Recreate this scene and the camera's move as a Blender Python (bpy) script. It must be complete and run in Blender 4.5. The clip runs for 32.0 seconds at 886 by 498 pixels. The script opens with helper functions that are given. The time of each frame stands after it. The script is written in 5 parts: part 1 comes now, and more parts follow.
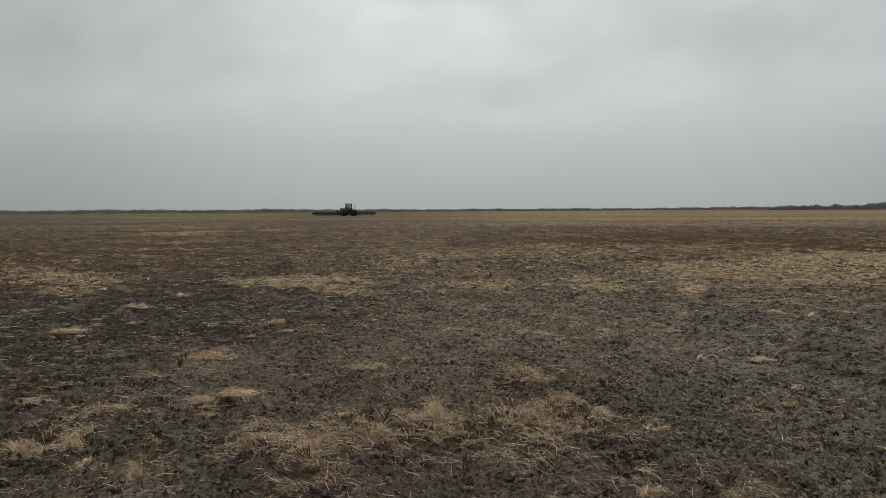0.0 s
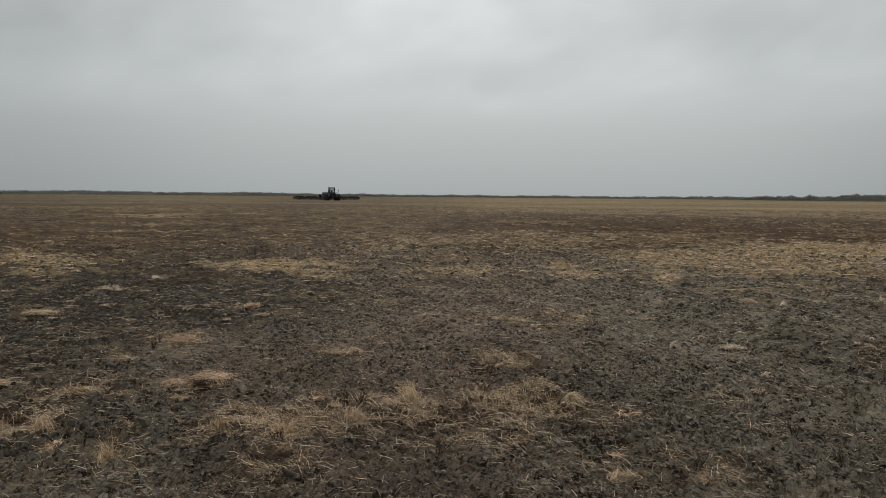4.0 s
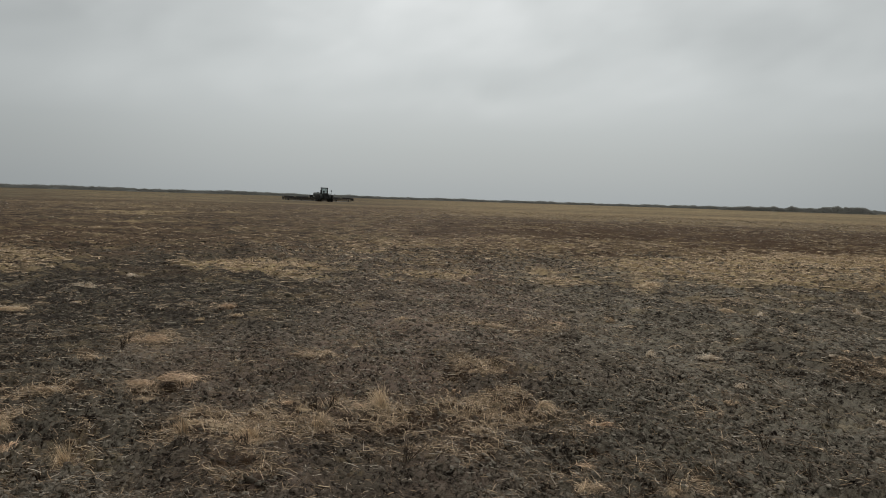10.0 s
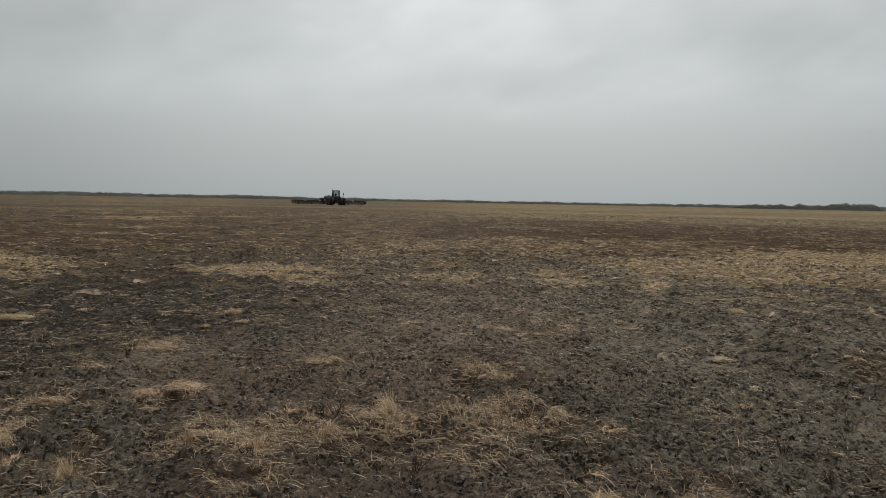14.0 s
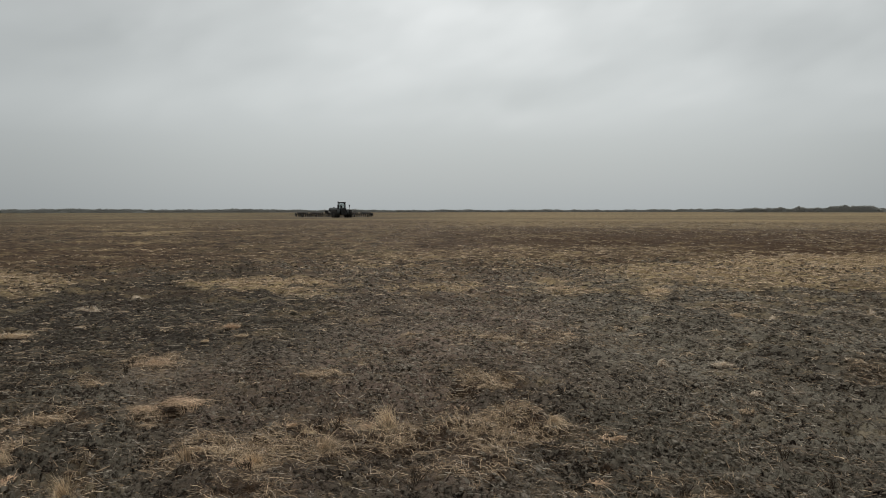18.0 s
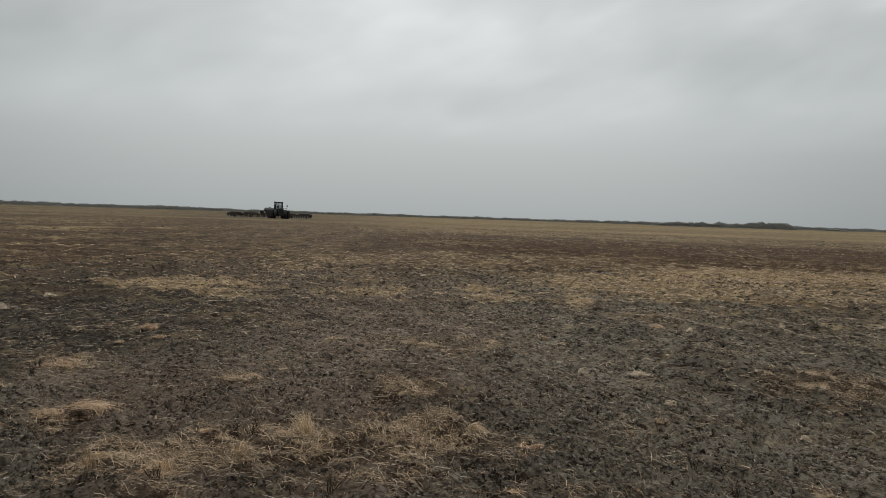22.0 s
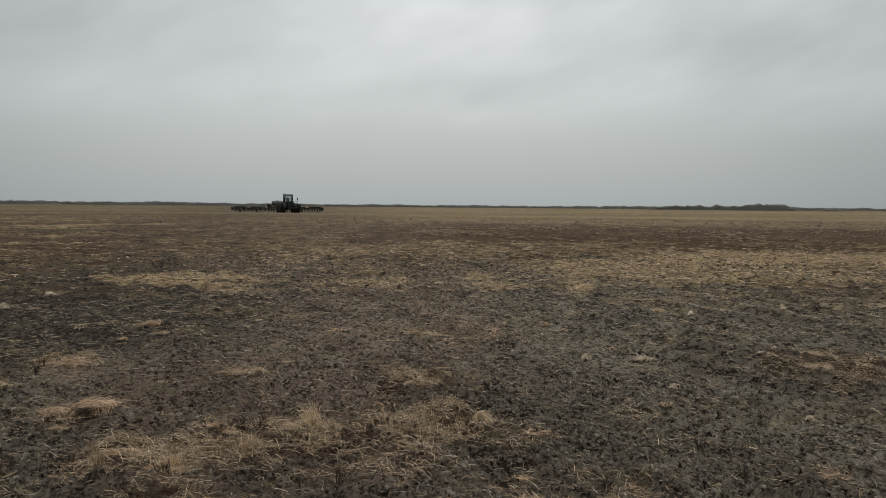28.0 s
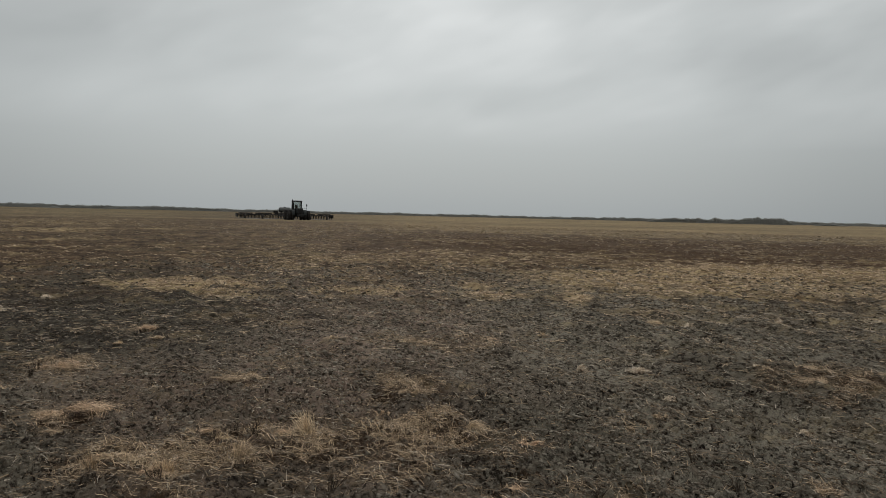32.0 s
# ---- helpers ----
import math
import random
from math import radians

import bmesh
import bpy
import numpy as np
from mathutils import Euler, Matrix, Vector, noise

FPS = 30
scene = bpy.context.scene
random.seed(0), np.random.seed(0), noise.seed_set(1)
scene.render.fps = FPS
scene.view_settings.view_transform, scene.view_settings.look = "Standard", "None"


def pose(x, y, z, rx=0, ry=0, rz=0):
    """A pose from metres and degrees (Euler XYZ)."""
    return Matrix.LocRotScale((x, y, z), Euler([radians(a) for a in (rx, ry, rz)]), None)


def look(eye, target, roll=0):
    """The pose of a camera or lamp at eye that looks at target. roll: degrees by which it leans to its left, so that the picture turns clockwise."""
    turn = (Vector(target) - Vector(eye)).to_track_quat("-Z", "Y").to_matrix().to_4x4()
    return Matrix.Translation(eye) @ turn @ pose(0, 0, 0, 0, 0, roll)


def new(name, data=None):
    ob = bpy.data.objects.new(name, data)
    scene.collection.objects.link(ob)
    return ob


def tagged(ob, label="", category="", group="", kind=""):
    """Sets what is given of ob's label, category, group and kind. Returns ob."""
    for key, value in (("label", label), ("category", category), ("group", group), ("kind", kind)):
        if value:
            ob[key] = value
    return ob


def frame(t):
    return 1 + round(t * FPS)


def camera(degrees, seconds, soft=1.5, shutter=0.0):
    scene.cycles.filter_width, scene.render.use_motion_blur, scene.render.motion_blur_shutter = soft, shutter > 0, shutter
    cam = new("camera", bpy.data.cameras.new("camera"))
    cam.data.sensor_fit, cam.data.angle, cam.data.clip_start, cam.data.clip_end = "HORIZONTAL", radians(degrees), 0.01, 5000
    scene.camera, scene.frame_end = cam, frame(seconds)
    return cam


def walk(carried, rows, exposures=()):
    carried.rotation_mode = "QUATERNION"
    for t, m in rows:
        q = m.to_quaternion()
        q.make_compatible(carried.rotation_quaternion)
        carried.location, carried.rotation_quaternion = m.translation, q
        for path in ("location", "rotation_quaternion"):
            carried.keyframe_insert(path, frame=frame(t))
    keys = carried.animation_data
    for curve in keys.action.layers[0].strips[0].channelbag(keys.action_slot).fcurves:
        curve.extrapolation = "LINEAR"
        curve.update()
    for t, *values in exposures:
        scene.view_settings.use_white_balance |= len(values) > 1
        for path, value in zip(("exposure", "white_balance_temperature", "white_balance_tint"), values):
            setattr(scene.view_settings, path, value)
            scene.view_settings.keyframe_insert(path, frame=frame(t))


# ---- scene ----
# camera: held by someone who stands in a field
cam = camera(59.89, 32.0, soft=0.75)
PATH = [
    (0.0, (-0.088, -0.134, 1.605), (-0.251, 19.840, 0.596), -0.343),
    (0.5, (-0.088, -0.136, 1.611), (-0.191, 19.838, 0.606), -0.164),
    (1.0, (-0.076, -0.148, 1.612), (-0.486, 19.820, 0.563), -0.096),
    (1.5, (-0.076, -0.160, 1.615), (-0.544, 19.799, 0.421), 0.295),
    (2.0, (-0.081, -0.142, 1.608), (-0.162, 19.813, 0.268), 0.297),
    (2.5, (-0.074, -0.143, 1.615), (0.089, 19.814, 0.313), 0.368),
    (3.0, (-0.075, -0.139, 1.612), (0.251, 19.816, 0.323), 0.373),
    (3.5, (-0.068, -0.140, 1.602), (0.340, 19.807, 0.215), 0.449),
    (5.5, (-0.078, -0.151, 1.604), (0.086, 19.804, 0.273), 0.315),
    (6.0, (-0.065, -0.157, 1.608), (0.011, 19.795, 0.224), 0.133),
    (6.5, (-0.073, -0.151, 1.602), (0.054, 19.803, 0.250), 0.133),
    (7.0, (-0.086, -0.149, 1.602), (0.055, 19.801, 0.196), 0.207),
    (7.5, (-0.083, -0.146, 1.604), (0.071, 19.803, 0.187), 0.363),
    (8.0, (-0.069, -0.138, 1.607), (0.080, 19.795, -0.020), -0.077),
    (8.5, (-0.072, -0.133, 1.612), (0.346, 19.813, 0.200), 0.296),
    (9.0, (-0.046, -0.131, 1.617), (0.212, 19.828, 0.364), 0.639),
    (9.5, (0.019, -0.105, 1.607), (0.047, 19.845, 0.194), 1.528),
    (10.0, (0.012, -0.063, 1.607), (0.808, 19.880, 0.320), 1.767),
    (10.5, (-0.058, 0.032, 1.624), (1.895, 19.909, 0.586), 0.334),
    (11.0, (-0.023, 0.056, 1.619), (0.955, 19.978, 0.162), 0.863),
    (11.5, (0.004, 0.043, 1.617), (0.652, 19.991, 0.333), 1.427),
    (12.0, (0.023, 0.043, 1.618), (0.880, 19.977, 0.235), 1.225),
    (12.5, (0.013, 0.048, 1.623), (0.734, 20.000, 0.448), 1.008),
    (13.0, (0.010, 0.043, 1.620), (0.859, 19.999, 0.592), 0.805),
    (13.5, (0.011, 0.043, 1.623), (0.586, 20.002, 0.472), 0.718),
    (14.0, (0.011, 0.045, 1.618), (0.633, 19.996, 0.370), 1.078),
    (14.5, (0.009, 0.059, 1.616), (0.764, 19.998, 0.246), 0.625),
    (16.5, (0.025, 0.065, 1.611), (0.597, 19.999, 0.089), 0.858),
    (17.0, (0.030, 0.059, 1.621), (0.721, 20.002, 0.275), 0.648),
    (17.5, (0.037, 0.065, 1.618), (0.497, 20.021, 0.370), 0.556),
    (18.0, (0.047, 0.054, 1.622), (0.655, 20.020, 0.631), -0.072),
    (18.5, (0.052, 0.040, 1.614), (0.672, 19.983, 0.242), 0.359),
    (19.0, (0.085, 0.035, 1.624), (0.287, 20.006, 0.558), -0.880),
    (19.5, (0.078, 0.028, 1.620), (0.282, 19.988, 0.365), -0.326),
    (20.0, (0.095, 0.048, 1.629), (-0.474, 19.982, 0.096), 0.464),
    (20.5, (0.094, 0.074, 1.627), (0.981, 20.021, 0.471), 1.058),
    (21.0, (0.106, 0.076, 1.629), (1.904, 19.974, 0.711), 1.247),
    (21.5, (0.110, 0.079, 1.628), (1.611, 19.994, 0.560), 0.491),
    (22.0, (0.094, 0.074, 1.631), (2.487, 19.912, 0.793), 1.838),
    (22.5, (0.085, 0.088, 1.622), (2.323, 19.929, 0.478), 0.751),
    (23.0, (0.088, 0.078, 1.631), (2.276, 19.930, 0.593), 0.897),
    (23.5, (0.075, 0.076, 1.631), (2.245, 19.939, 0.768), 1.330),
    (24.0, (0.083, 0.084, 1.619), (2.268, 19.929, 0.433), 1.564),
    (24.5, (0.077, 0.088, 1.620), (2.154, 19.951, 0.538), 1.701),
    (25.0, (0.091, 0.089, 1.620), (2.244, 19.937, 0.433), 1.030),
    (25.5, (0.099, 0.096, 1.621), (2.065, 19.955, 0.304), 0.518),
    (27.5, (0.061, 0.085, 1.636), (2.164, 19.941, 0.487), 0.874),
    (28.0, (0.065, 0.081, 1.630), (2.505, 19.901, 0.516), 0.473),
    (28.5, (0.060, 0.075, 1.631), (2.361, 19.918, 0.666), 1.396),
    (29.0, (0.067, 0.076, 1.633), (2.047, 19.953, 0.637), 1.516),
    (29.5, (0.061, 0.074, 1.636), (2.336, 19.923, 0.699), 1.009),
    (30.0, (0.075, 0.079, 1.629), (2.284, 19.934, 0.687), 0.969),
    (30.5, (0.086, 0.082, 1.636), (2.476, 19.917, 0.704), 1.000),
    (31.0, (0.075, 0.078, 1.630), (2.632, 19.896, 0.773), 1.169),
    (31.5, (0.069, 0.079, 1.633), (2.606, 19.902, 0.844), 1.651),
    (32.0, (0.080, 0.070, 1.629), (2.556, 19.896, 0.748), 1.333),
]
walk(cam, [(t, look(eye, target, roll)) for t, eye, target, roll in PATH],
     exposures=[(0, -0.10), (6, -0.10), (9, -0.08), (13, -0.08), (17, 0.02), (20, -0.08), (23, -0.07), (28, -0.08), (32, -0.15)])

# ---- light: overcast daylight ----
SUN_EL, SUN_AZ = radians(48), radians(5)   # height, and turn clockwise from +y
world = bpy.data.worlds.new("overcast_sky")
scene.world = world
world.use_nodes = True
wn, wl = world.node_tree.nodes, world.node_tree.links
wn.clear()
w_out = wn.new("ShaderNodeOutputWorld")
w_bg = wn.new("ShaderNodeBackground")
w_sky = wn.new("ShaderNodeTexSky")
w_sky.sky_type = "NISHITA"
w_sky.sun_disc = False
w_sky.sun_elevation, w_sky.sun_rotation = SUN_EL, SUN_AZ
w_sky.air_density, w_sky.dust_density = 1.0, 4.0
w_dim = wn.new("ShaderNodeMix")
w_dim.data_type, w_dim.blend_type = "RGBA", "MULTIPLY"
w_dim.inputs[0].default_value = 1.0
w_dim.inputs[7].default_value = (0.09, 0.09, 0.09, 1)
w_co = wn.new("ShaderNodeTexCoord")
w_sep = wn.new("ShaderNodeSeparateXYZ")
w_ramp = wn.new("ShaderNodeValToRGB")
stops = [(0.0, (0.375, 0.405, 0.415)), (0.06, (0.425, 0.457, 0.463)), (0.15, (0.535, 0.568, 0.571)), (0.27, (0.65, 0.68, 0.68)), (0.6, (1.25, 1.27, 1.27)), (1.0, (1.6, 1.62, 1.62))]
ramp = w_ramp.color_ramp
ramp.elements[0].position, ramp.elements[1].position = 0.0, 1.0
for s, c in stops[1:-1]:
    ramp.elements.new(s)
for e, (s, c) in zip(ramp.elements, stops):
    e.position, e.color = s, (*c, 1)
w_mix = wn.new("ShaderNodeMix")
w_mix.data_type = "RGBA"
w_mix.inputs[0].default_value = 0.93
wl.new(w_co.outputs["Generated"], w_sep.inputs[0])
wl.new(w_sep.outputs["Z"], w_ramp.inputs["Fac"])
wl.new(w_sky.outputs[0], w_dim.inputs[6])
wl.new(w_dim.outputs[2], w_mix.inputs[6])
wl.new(w_ramp.outputs[0], w_mix.inputs[7])
# the overcast is a little brighter on the side of the hidden sun
w_dot = wn.new("ShaderNodeVectorMath")
w_dot.operation = "DOT_PRODUCT"
w_dot.inputs[1].default_value = (math.sin(SUN_AZ), math.cos(SUN_AZ), 0)
w_side = wn.new("ShaderNodeMapRange")
w_side.interpolation_type = "SMOOTHSTEP"
w_side.inputs["From Min"].default_value, w_side.inputs["From Max"].default_value = 0.82, 1.0
w_side.inputs["To Min"].default_value, w_side.inputs["To Max"].default_value = 0.90, 1.12
wl.new(w_co.outputs["Generated"], w_dot.inputs[0])
wl.new(w_dot.outputs["Value"], w_side.inputs["Value"])
wl.new(w_side.outputs[0], w_bg.inputs["Strength"])
wl.new(w_mix.outputs[2], w_bg.inputs["Color"])
wl.new(w_bg.outputs[0], w_out.inputs["Surface"])

sun_data = bpy.data.lights.new("sun", "SUN")
sun_data.energy, sun_data.angle, sun_data.color = 0.9, radians(40), (1.0, 0.97, 0.93)
sun = new("sun", sun_data)
sun.matrix_world = look((0, 0, 60), (-60 * math.sin(SUN_AZ) / math.tan(SUN_EL), -60 * math.cos(SUN_AZ) / math.tan(SUN_EL), 0))


# ---- materials ----
class Mat:
    """A small wrapper to write node materials briefly."""

    def __init__(self, name, rough=0.8, metal=0.0):
        self.m = bpy.data.materials.new(name)
        self.m.use_nodes = True
        self.n, self.l = self.m.node_tree.nodes, self.m.node_tree.links
        self.b = self.n["Principled BSDF"]
        self.b.inputs["Roughness"].default_value = rough
        self.b.inputs["Metallic"].default_value = metal
        self.co = self.n.new("ShaderNodeTexCoord").outputs["Object"]

    def noise(self, scale, detail=4.0, rough=0.6, distort=0.0, stretch=None, turn=None):
        t = self.n.new("ShaderNodeTexNoise")
        t.inputs["Scale"].default_value, t.inputs["Detail"].default_value = scale, detail
        t.inputs["Roughness"].default_value, t.inputs["Distortion"].default_value = rough, distort
        src = self.co
        if turn:
            vr = self.n.new("ShaderNodeVectorRotate")
            vr.rotation_type = "Z_AXIS"
            vr.inputs["Angle"].default_value = turn
            self.l.new(src, vr.inputs["Vector"])
            src = vr.outputs[0]
        if stretch:
            mp = self.n.new("ShaderNodeMapping")
            mp.inputs["Scale"].default_value = stretch
            self.l.new(src, mp.inputs[0])
            src = mp.outputs[0]
        self.l.new(src, t.inputs["Vector"])
        return t.outputs["Fac"]

    def ramp(self, src, stops):
        r = self.n.new("ShaderNodeValToRGB")
        while len(r.color_ramp.elements) < len(stops):
            r.color_ramp.elements.new(0.5)
        for e, (p, c) in zip(r.color_ramp.elements, stops):
            e.position, e.color = p, ((*c, 1) if isinstance(c, tuple) else (c, c, c, 1))
        self.l.new(src, r.inputs[0])
        return r.outputs[0]

    def math(self, op, a, b):
        t = self.n.new("ShaderNodeMath")
        t.operation = op
        for i, v in enumerate((a, b)):
            if isinstance(v, (int, float)):
                t.inputs[i].default_value = v
            else:
                self.l.new(v, t.inputs[i])
        return t.outputs[0]

    def mix(self, fac, a, b, blend="MIX"):
        t = self.n.new("ShaderNodeMix")
        t.data_type, t.blend_type = "RGBA", blend
        for i, v in ((0, fac), (6, a), (7, b)):
            if isinstance(v, tuple):
                t.inputs[i].default_value = (*v, 1)
            elif isinstance(v, (int, float)):
                t.inputs[i].default_value = v
            else:
                self.l.new(v, t.inputs[i])
        return t.outputs[2]

    def attribute(self, name):
        t = self.n.new("ShaderNodeAttribute")
        t.attribute_name = name
        return t.outputs["Fac"]

    def island(self):
        return self.n.new("ShaderNodeNewGeometry").outputs["Random Per Island"]

    def colour(self, c):
        if isinstance(c, tuple):
            self.b.inputs["Base Color"].default_value = (*c, 1)
        else:
            self.l.new(c, self.b.inputs["Base Color"])

    def bump(self, src, strength=0.4, distance=0.02):
        t = self.n.new("ShaderNodeBump")
        t.inputs["Strength"].default_value, t.inputs["Distance"].default_value = strength, distance
        self.l.new(src, t.inputs["Height"])
        self.l.new(t.outputs[0], self.b.inputs["Normal"])


def soil_material():
    m = Mat("burnt_stubble_soil", 0.9)
    m.b.inputs["Specular IOR Level"].default_value = 0.04
    cover, damp = m.attribute("cover"), m.attribute("damp")
    grit = m.noise(60, 4, 0.7, 0.2)
    crumb = m.noise(36, 5, 0.7, 0.4)
    clod = m.noise(11, 5, 0.68, 0.6)
    stain = m.noise(0.9, 4, 0.6)
    broad = m.noise(1.6, 9, 0.72)
    crust = m.mix(m.ramp(stain, [(0.35, 0.0), (0.65, 1.0)]), (0.158, 0.137, 0.103), (0.250, 0.223, 0.176))
    crust = m.mix(m.math("MULTIPLY", m.ramp(grit, [(0.35, 1.0), (0.6, 0.0)]), 0.5), crust, (0.050, 0.038, 0.027))
    crust = m.mix(m.math("MULTIPLY", m.attribute("warm"), m.ramp(m.noise(2.3, 6, 0.7), [(0.35, 0.4), (0.6, 1.0)])), crust, (0.184, 0.133, 0.102))
    crust = m.mix(m.ramp(damp, [(0.05, 0.0), (0.65, 1.0)]), (0.074, 0.063, 0.047), crust)
    # charred bits, and the shade in gaps between clods painted as dark colour
    char_gap_shade = m.mix(m.ramp(grit, [(0.4, 0.0), (0.6, 1.0)]), (0.0072, 0.0058, 0.0046), (0.037, 0.028, 0.0205))
    dash = m.noise(14, 4, 0.6, 0.9, (1.0, 0.6, 1.0), -0.2496)
    lumps = m.math("ADD", m.math("ADD", m.math("MULTIPLY", crumb, 0.30), m.math("MULTIPLY", dash, 0.55)), m.math("MULTIPLY", broad, 0.31))
    open_soil = m.math("ADD", lumps, m.math("MULTIPLY", m.math("SUBTRACT", damp, 0.55), 0.05))
    soil = m.mix(m.ramp(open_soil, [(0.515, 0.0), (0.598, 1.0)]), char_gap_shade, crust)
    # a mat of rotted stubble, brown and fibrous, under the loose straw
    fibre = m.math("MAXIMUM", m.noise(30, 5, 0.7, 0.6, (0.35, 2.2, 1.0)), m.noise(30, 5, 0.7, 0.6, (2.2, 0.5, 1.0)))
    rotted = m.ramp(fibre, [(0.46, (0.020, 0.0125, 0.0075)), (0.60, (0.075, 0.046, 0.027)), (0.74, (0.22, 0.145, 0.085))])
    torn = m.math("ADD", m.math("MULTIPLY", m.math("SUBTRACT", m.noise(7, 8, 0.75, 0.4), 0.5), 1.7), m.attribute("mat"))
    soil = m.mix(m.math("MULTIPLY", m.ramp(torn, [(0.16, 0.0), (0.52, 1.0)]), 0.85), soil, rotted)
    # dead brown stubble stands between the clods farther out
    stalks = m.mix(m.ramp(m.noise(0.75, 11, 0.8, 0.3), [(0.43, 0.0), (0.58, 1.0)]), (0.020, 0.0120, 0.0075), (0.145, 0.090, 0.052))
    stalks = m.mix(m.ramp(m.attribute("stubble"), [(0.66, 0.0), (0.95, 1.0)]), stalks, m.mix(m.noise(0.12, 8, 0.7), (0.062, 0.052, 0.032), (0.145, 0.119, 0.074)))
    soil = m.mix(m.attribute("stubble"), soil, stalks)
    soil = m.mix(m.math("MULTIPLY", m.attribute("scorch"), 0.75), soil, m.mix(m.noise(0.9, 9, 0.75), (0.024, 0.0135, 0.0075), (0.090, 0.053, 0.029)))
    ragged = m.noise(0.8, 11, 0.76, 0.2)
    tone = m.noise(3, 6, 0.7)
    straw = m.mix(m.ramp(tone, [(0.38, 0.0), (0.62, 1.0)]), (0.165, 0.108, 0.058), (0.44, 0.335, 0.180))
    lie = m.math("ADD", m.math("MULTIPLY", m.math("SUBTRACT", ragged, 0.5), 3.2), cover)
    m.colour(m.mix(m.math("MULTIPLY", m.ramp(lie, [(0.14, 0.0), (0.85, 1.0)]), 0.8), soil, straw))
    m.bump(m.math("ADD", crumb, m.math("MULTIPLY", clod, 1.5)), 1.0, 0.022)
    return m.m


def clod_material():
    m = Mat("dried_clods", 0.92)
    m.b.inputs["Specular IOR Level"].default_value = 0.04
    tone = m.ramp(m.island(), [(0.0, (0.105, 0.085, 0.064)), (0.5, (0.165, 0.138, 0.105)), (1.0, (0.265, 0.232, 0.185))])
    tone = m.mix(m.ramp(m.attribute("damp"), [(0.05, 0.0), (0.65, 1.0)]), (0.085, 0.072, 0.054), tone)
    m.colour(m.mix(m.math("MULTIPLY", m.ramp(m.noise(60, 4, 0.7), [(0.38, 1.0), (0.6, 0.0)]), 0.35), tone, (0.06, 0.046, 0.034)))
    m.bump(m.noise(55, 4, 0.7), 0.7, 0.015)
    return m.m


def straw_material(name, dark, light, pale=0.25):
    m = Mat(name, 0.7)
    m.b.inputs["Specular IOR Level"].default_value = 0.2
    pick = m.ramp(m.island(), [(0.0, dark), (0.4, tuple(a * (1 - pale) + b * pale for a, b in zip(dark, light))), (1.0, light)])
    grain = m.noise(60, 3, 0.6)
    m.colour(m.mix(m.math("MULTIPLY", grain, 0.25), pick, (0.10, 0.07, 0.04)))
    return m.m


def paint_material(name, c, rough=0.45, metal=0.0, dirt=0.5):
    m = Mat(name, rough, metal)
    m.b.inputs["Specular IOR Level"].default_value = 0.25
    wear = m.ramp(m.noise(2.2, 6, 0.7), [(0.42, 0.0), (0.68, 1.0)])
    m.colour(m.mix(m.math("MULTIPLY", wear, dirt), c, (0.12, 0.10, 0.08)))
    m.bump(m.noise(14, 3), 0.08, 0.01)
    return m.m


SOIL = soil_material()
CLOD = clod_material()
STRAW = straw_material("dry_straw", (0.085, 0.054, 0.032), (0.88, 0.655, 0.42), 0.3)
STRAW_PALE = straw_material("bleached_straw", (0.15, 0.098, 0.058), (0.93, 0.71, 0.46), 0.6)
STRAW_WHITE = straw_material("whitened_straw", (0.30, 0.22, 0.15), (0.92, 0.77, 0.58), 0.6)
STRAW_RED = straw_material("reddish_straw", (0.14, 0.080, 0.046), (0.95, 0.68, 0.44), 0.5)
STRAW_GREY = straw_material("weathered_straw", (0.12, 0.095, 0.07), (0.70, 0.60, 0.475), 0.3)
STUBBLE = straw_material("brown_stubble", (0.040, 0.025, 0.015), (0.34, 0.235, 0.14))
STUBBLE_PALE = straw_material("faded_stubble", (0.09, 0.06, 0.035), (0.46, 0.345, 0.21), 0.4)
LITTER_DARK = straw_material("charred_stalks", (0.012, 0.009, 0.007), (0.07, 0.045, 0.028))
# near-black red-brown that holds the shade under the straw arch
HOLLOW_SHADE_RED = straw_material("hollow_shade_stalks", (0.010, 0.006, 0.0045), (0.085, 0.042, 0.025))
GREEN_PAINT = paint_material("dark_green_paint", (0.006, 0.0085, 0.0075), 0.55, 0.0, 0.08)
BLACK_STEEL = paint_material("sooty_steel", (0.007, 0.007, 0.0072), 0.65, 0.0, 0.08)
FRAME_PAINT = paint_material("worn_dark_frame_paint", (0.011, 0.010, 0.0095), 0.65, 0.0, 0.12)
RUBBER = paint_material("dusty_tyre_rubber", (0.012, 0.0115, 0.011), 0.9, 0.0, 0.3)
RIM_PAINT = paint_material("dusty_pale_rim", (0.30, 0.28, 0.24), 0.6, 0.0, 0.5)
TANK_PLASTIC = paint_material("weathered_grey_tank", (0.075, 0.08, 0.078), 0.5, 0.0, 0.35)
BLADE_STEEL = paint_material("bare_worn_steel", (0.26, 0.25, 0.235), 0.6, 0.6, 0.6)


def glass_material():
    m = Mat("cab_glass", 0.06)
    m.colour((0.62, 0.66, 0.65))
    m.b.inputs["Transmission Weight"].default_value = 1.0
    m.b.inputs["IOR"].default_value = 1.45
    return m.m


GLASS = glass_material()


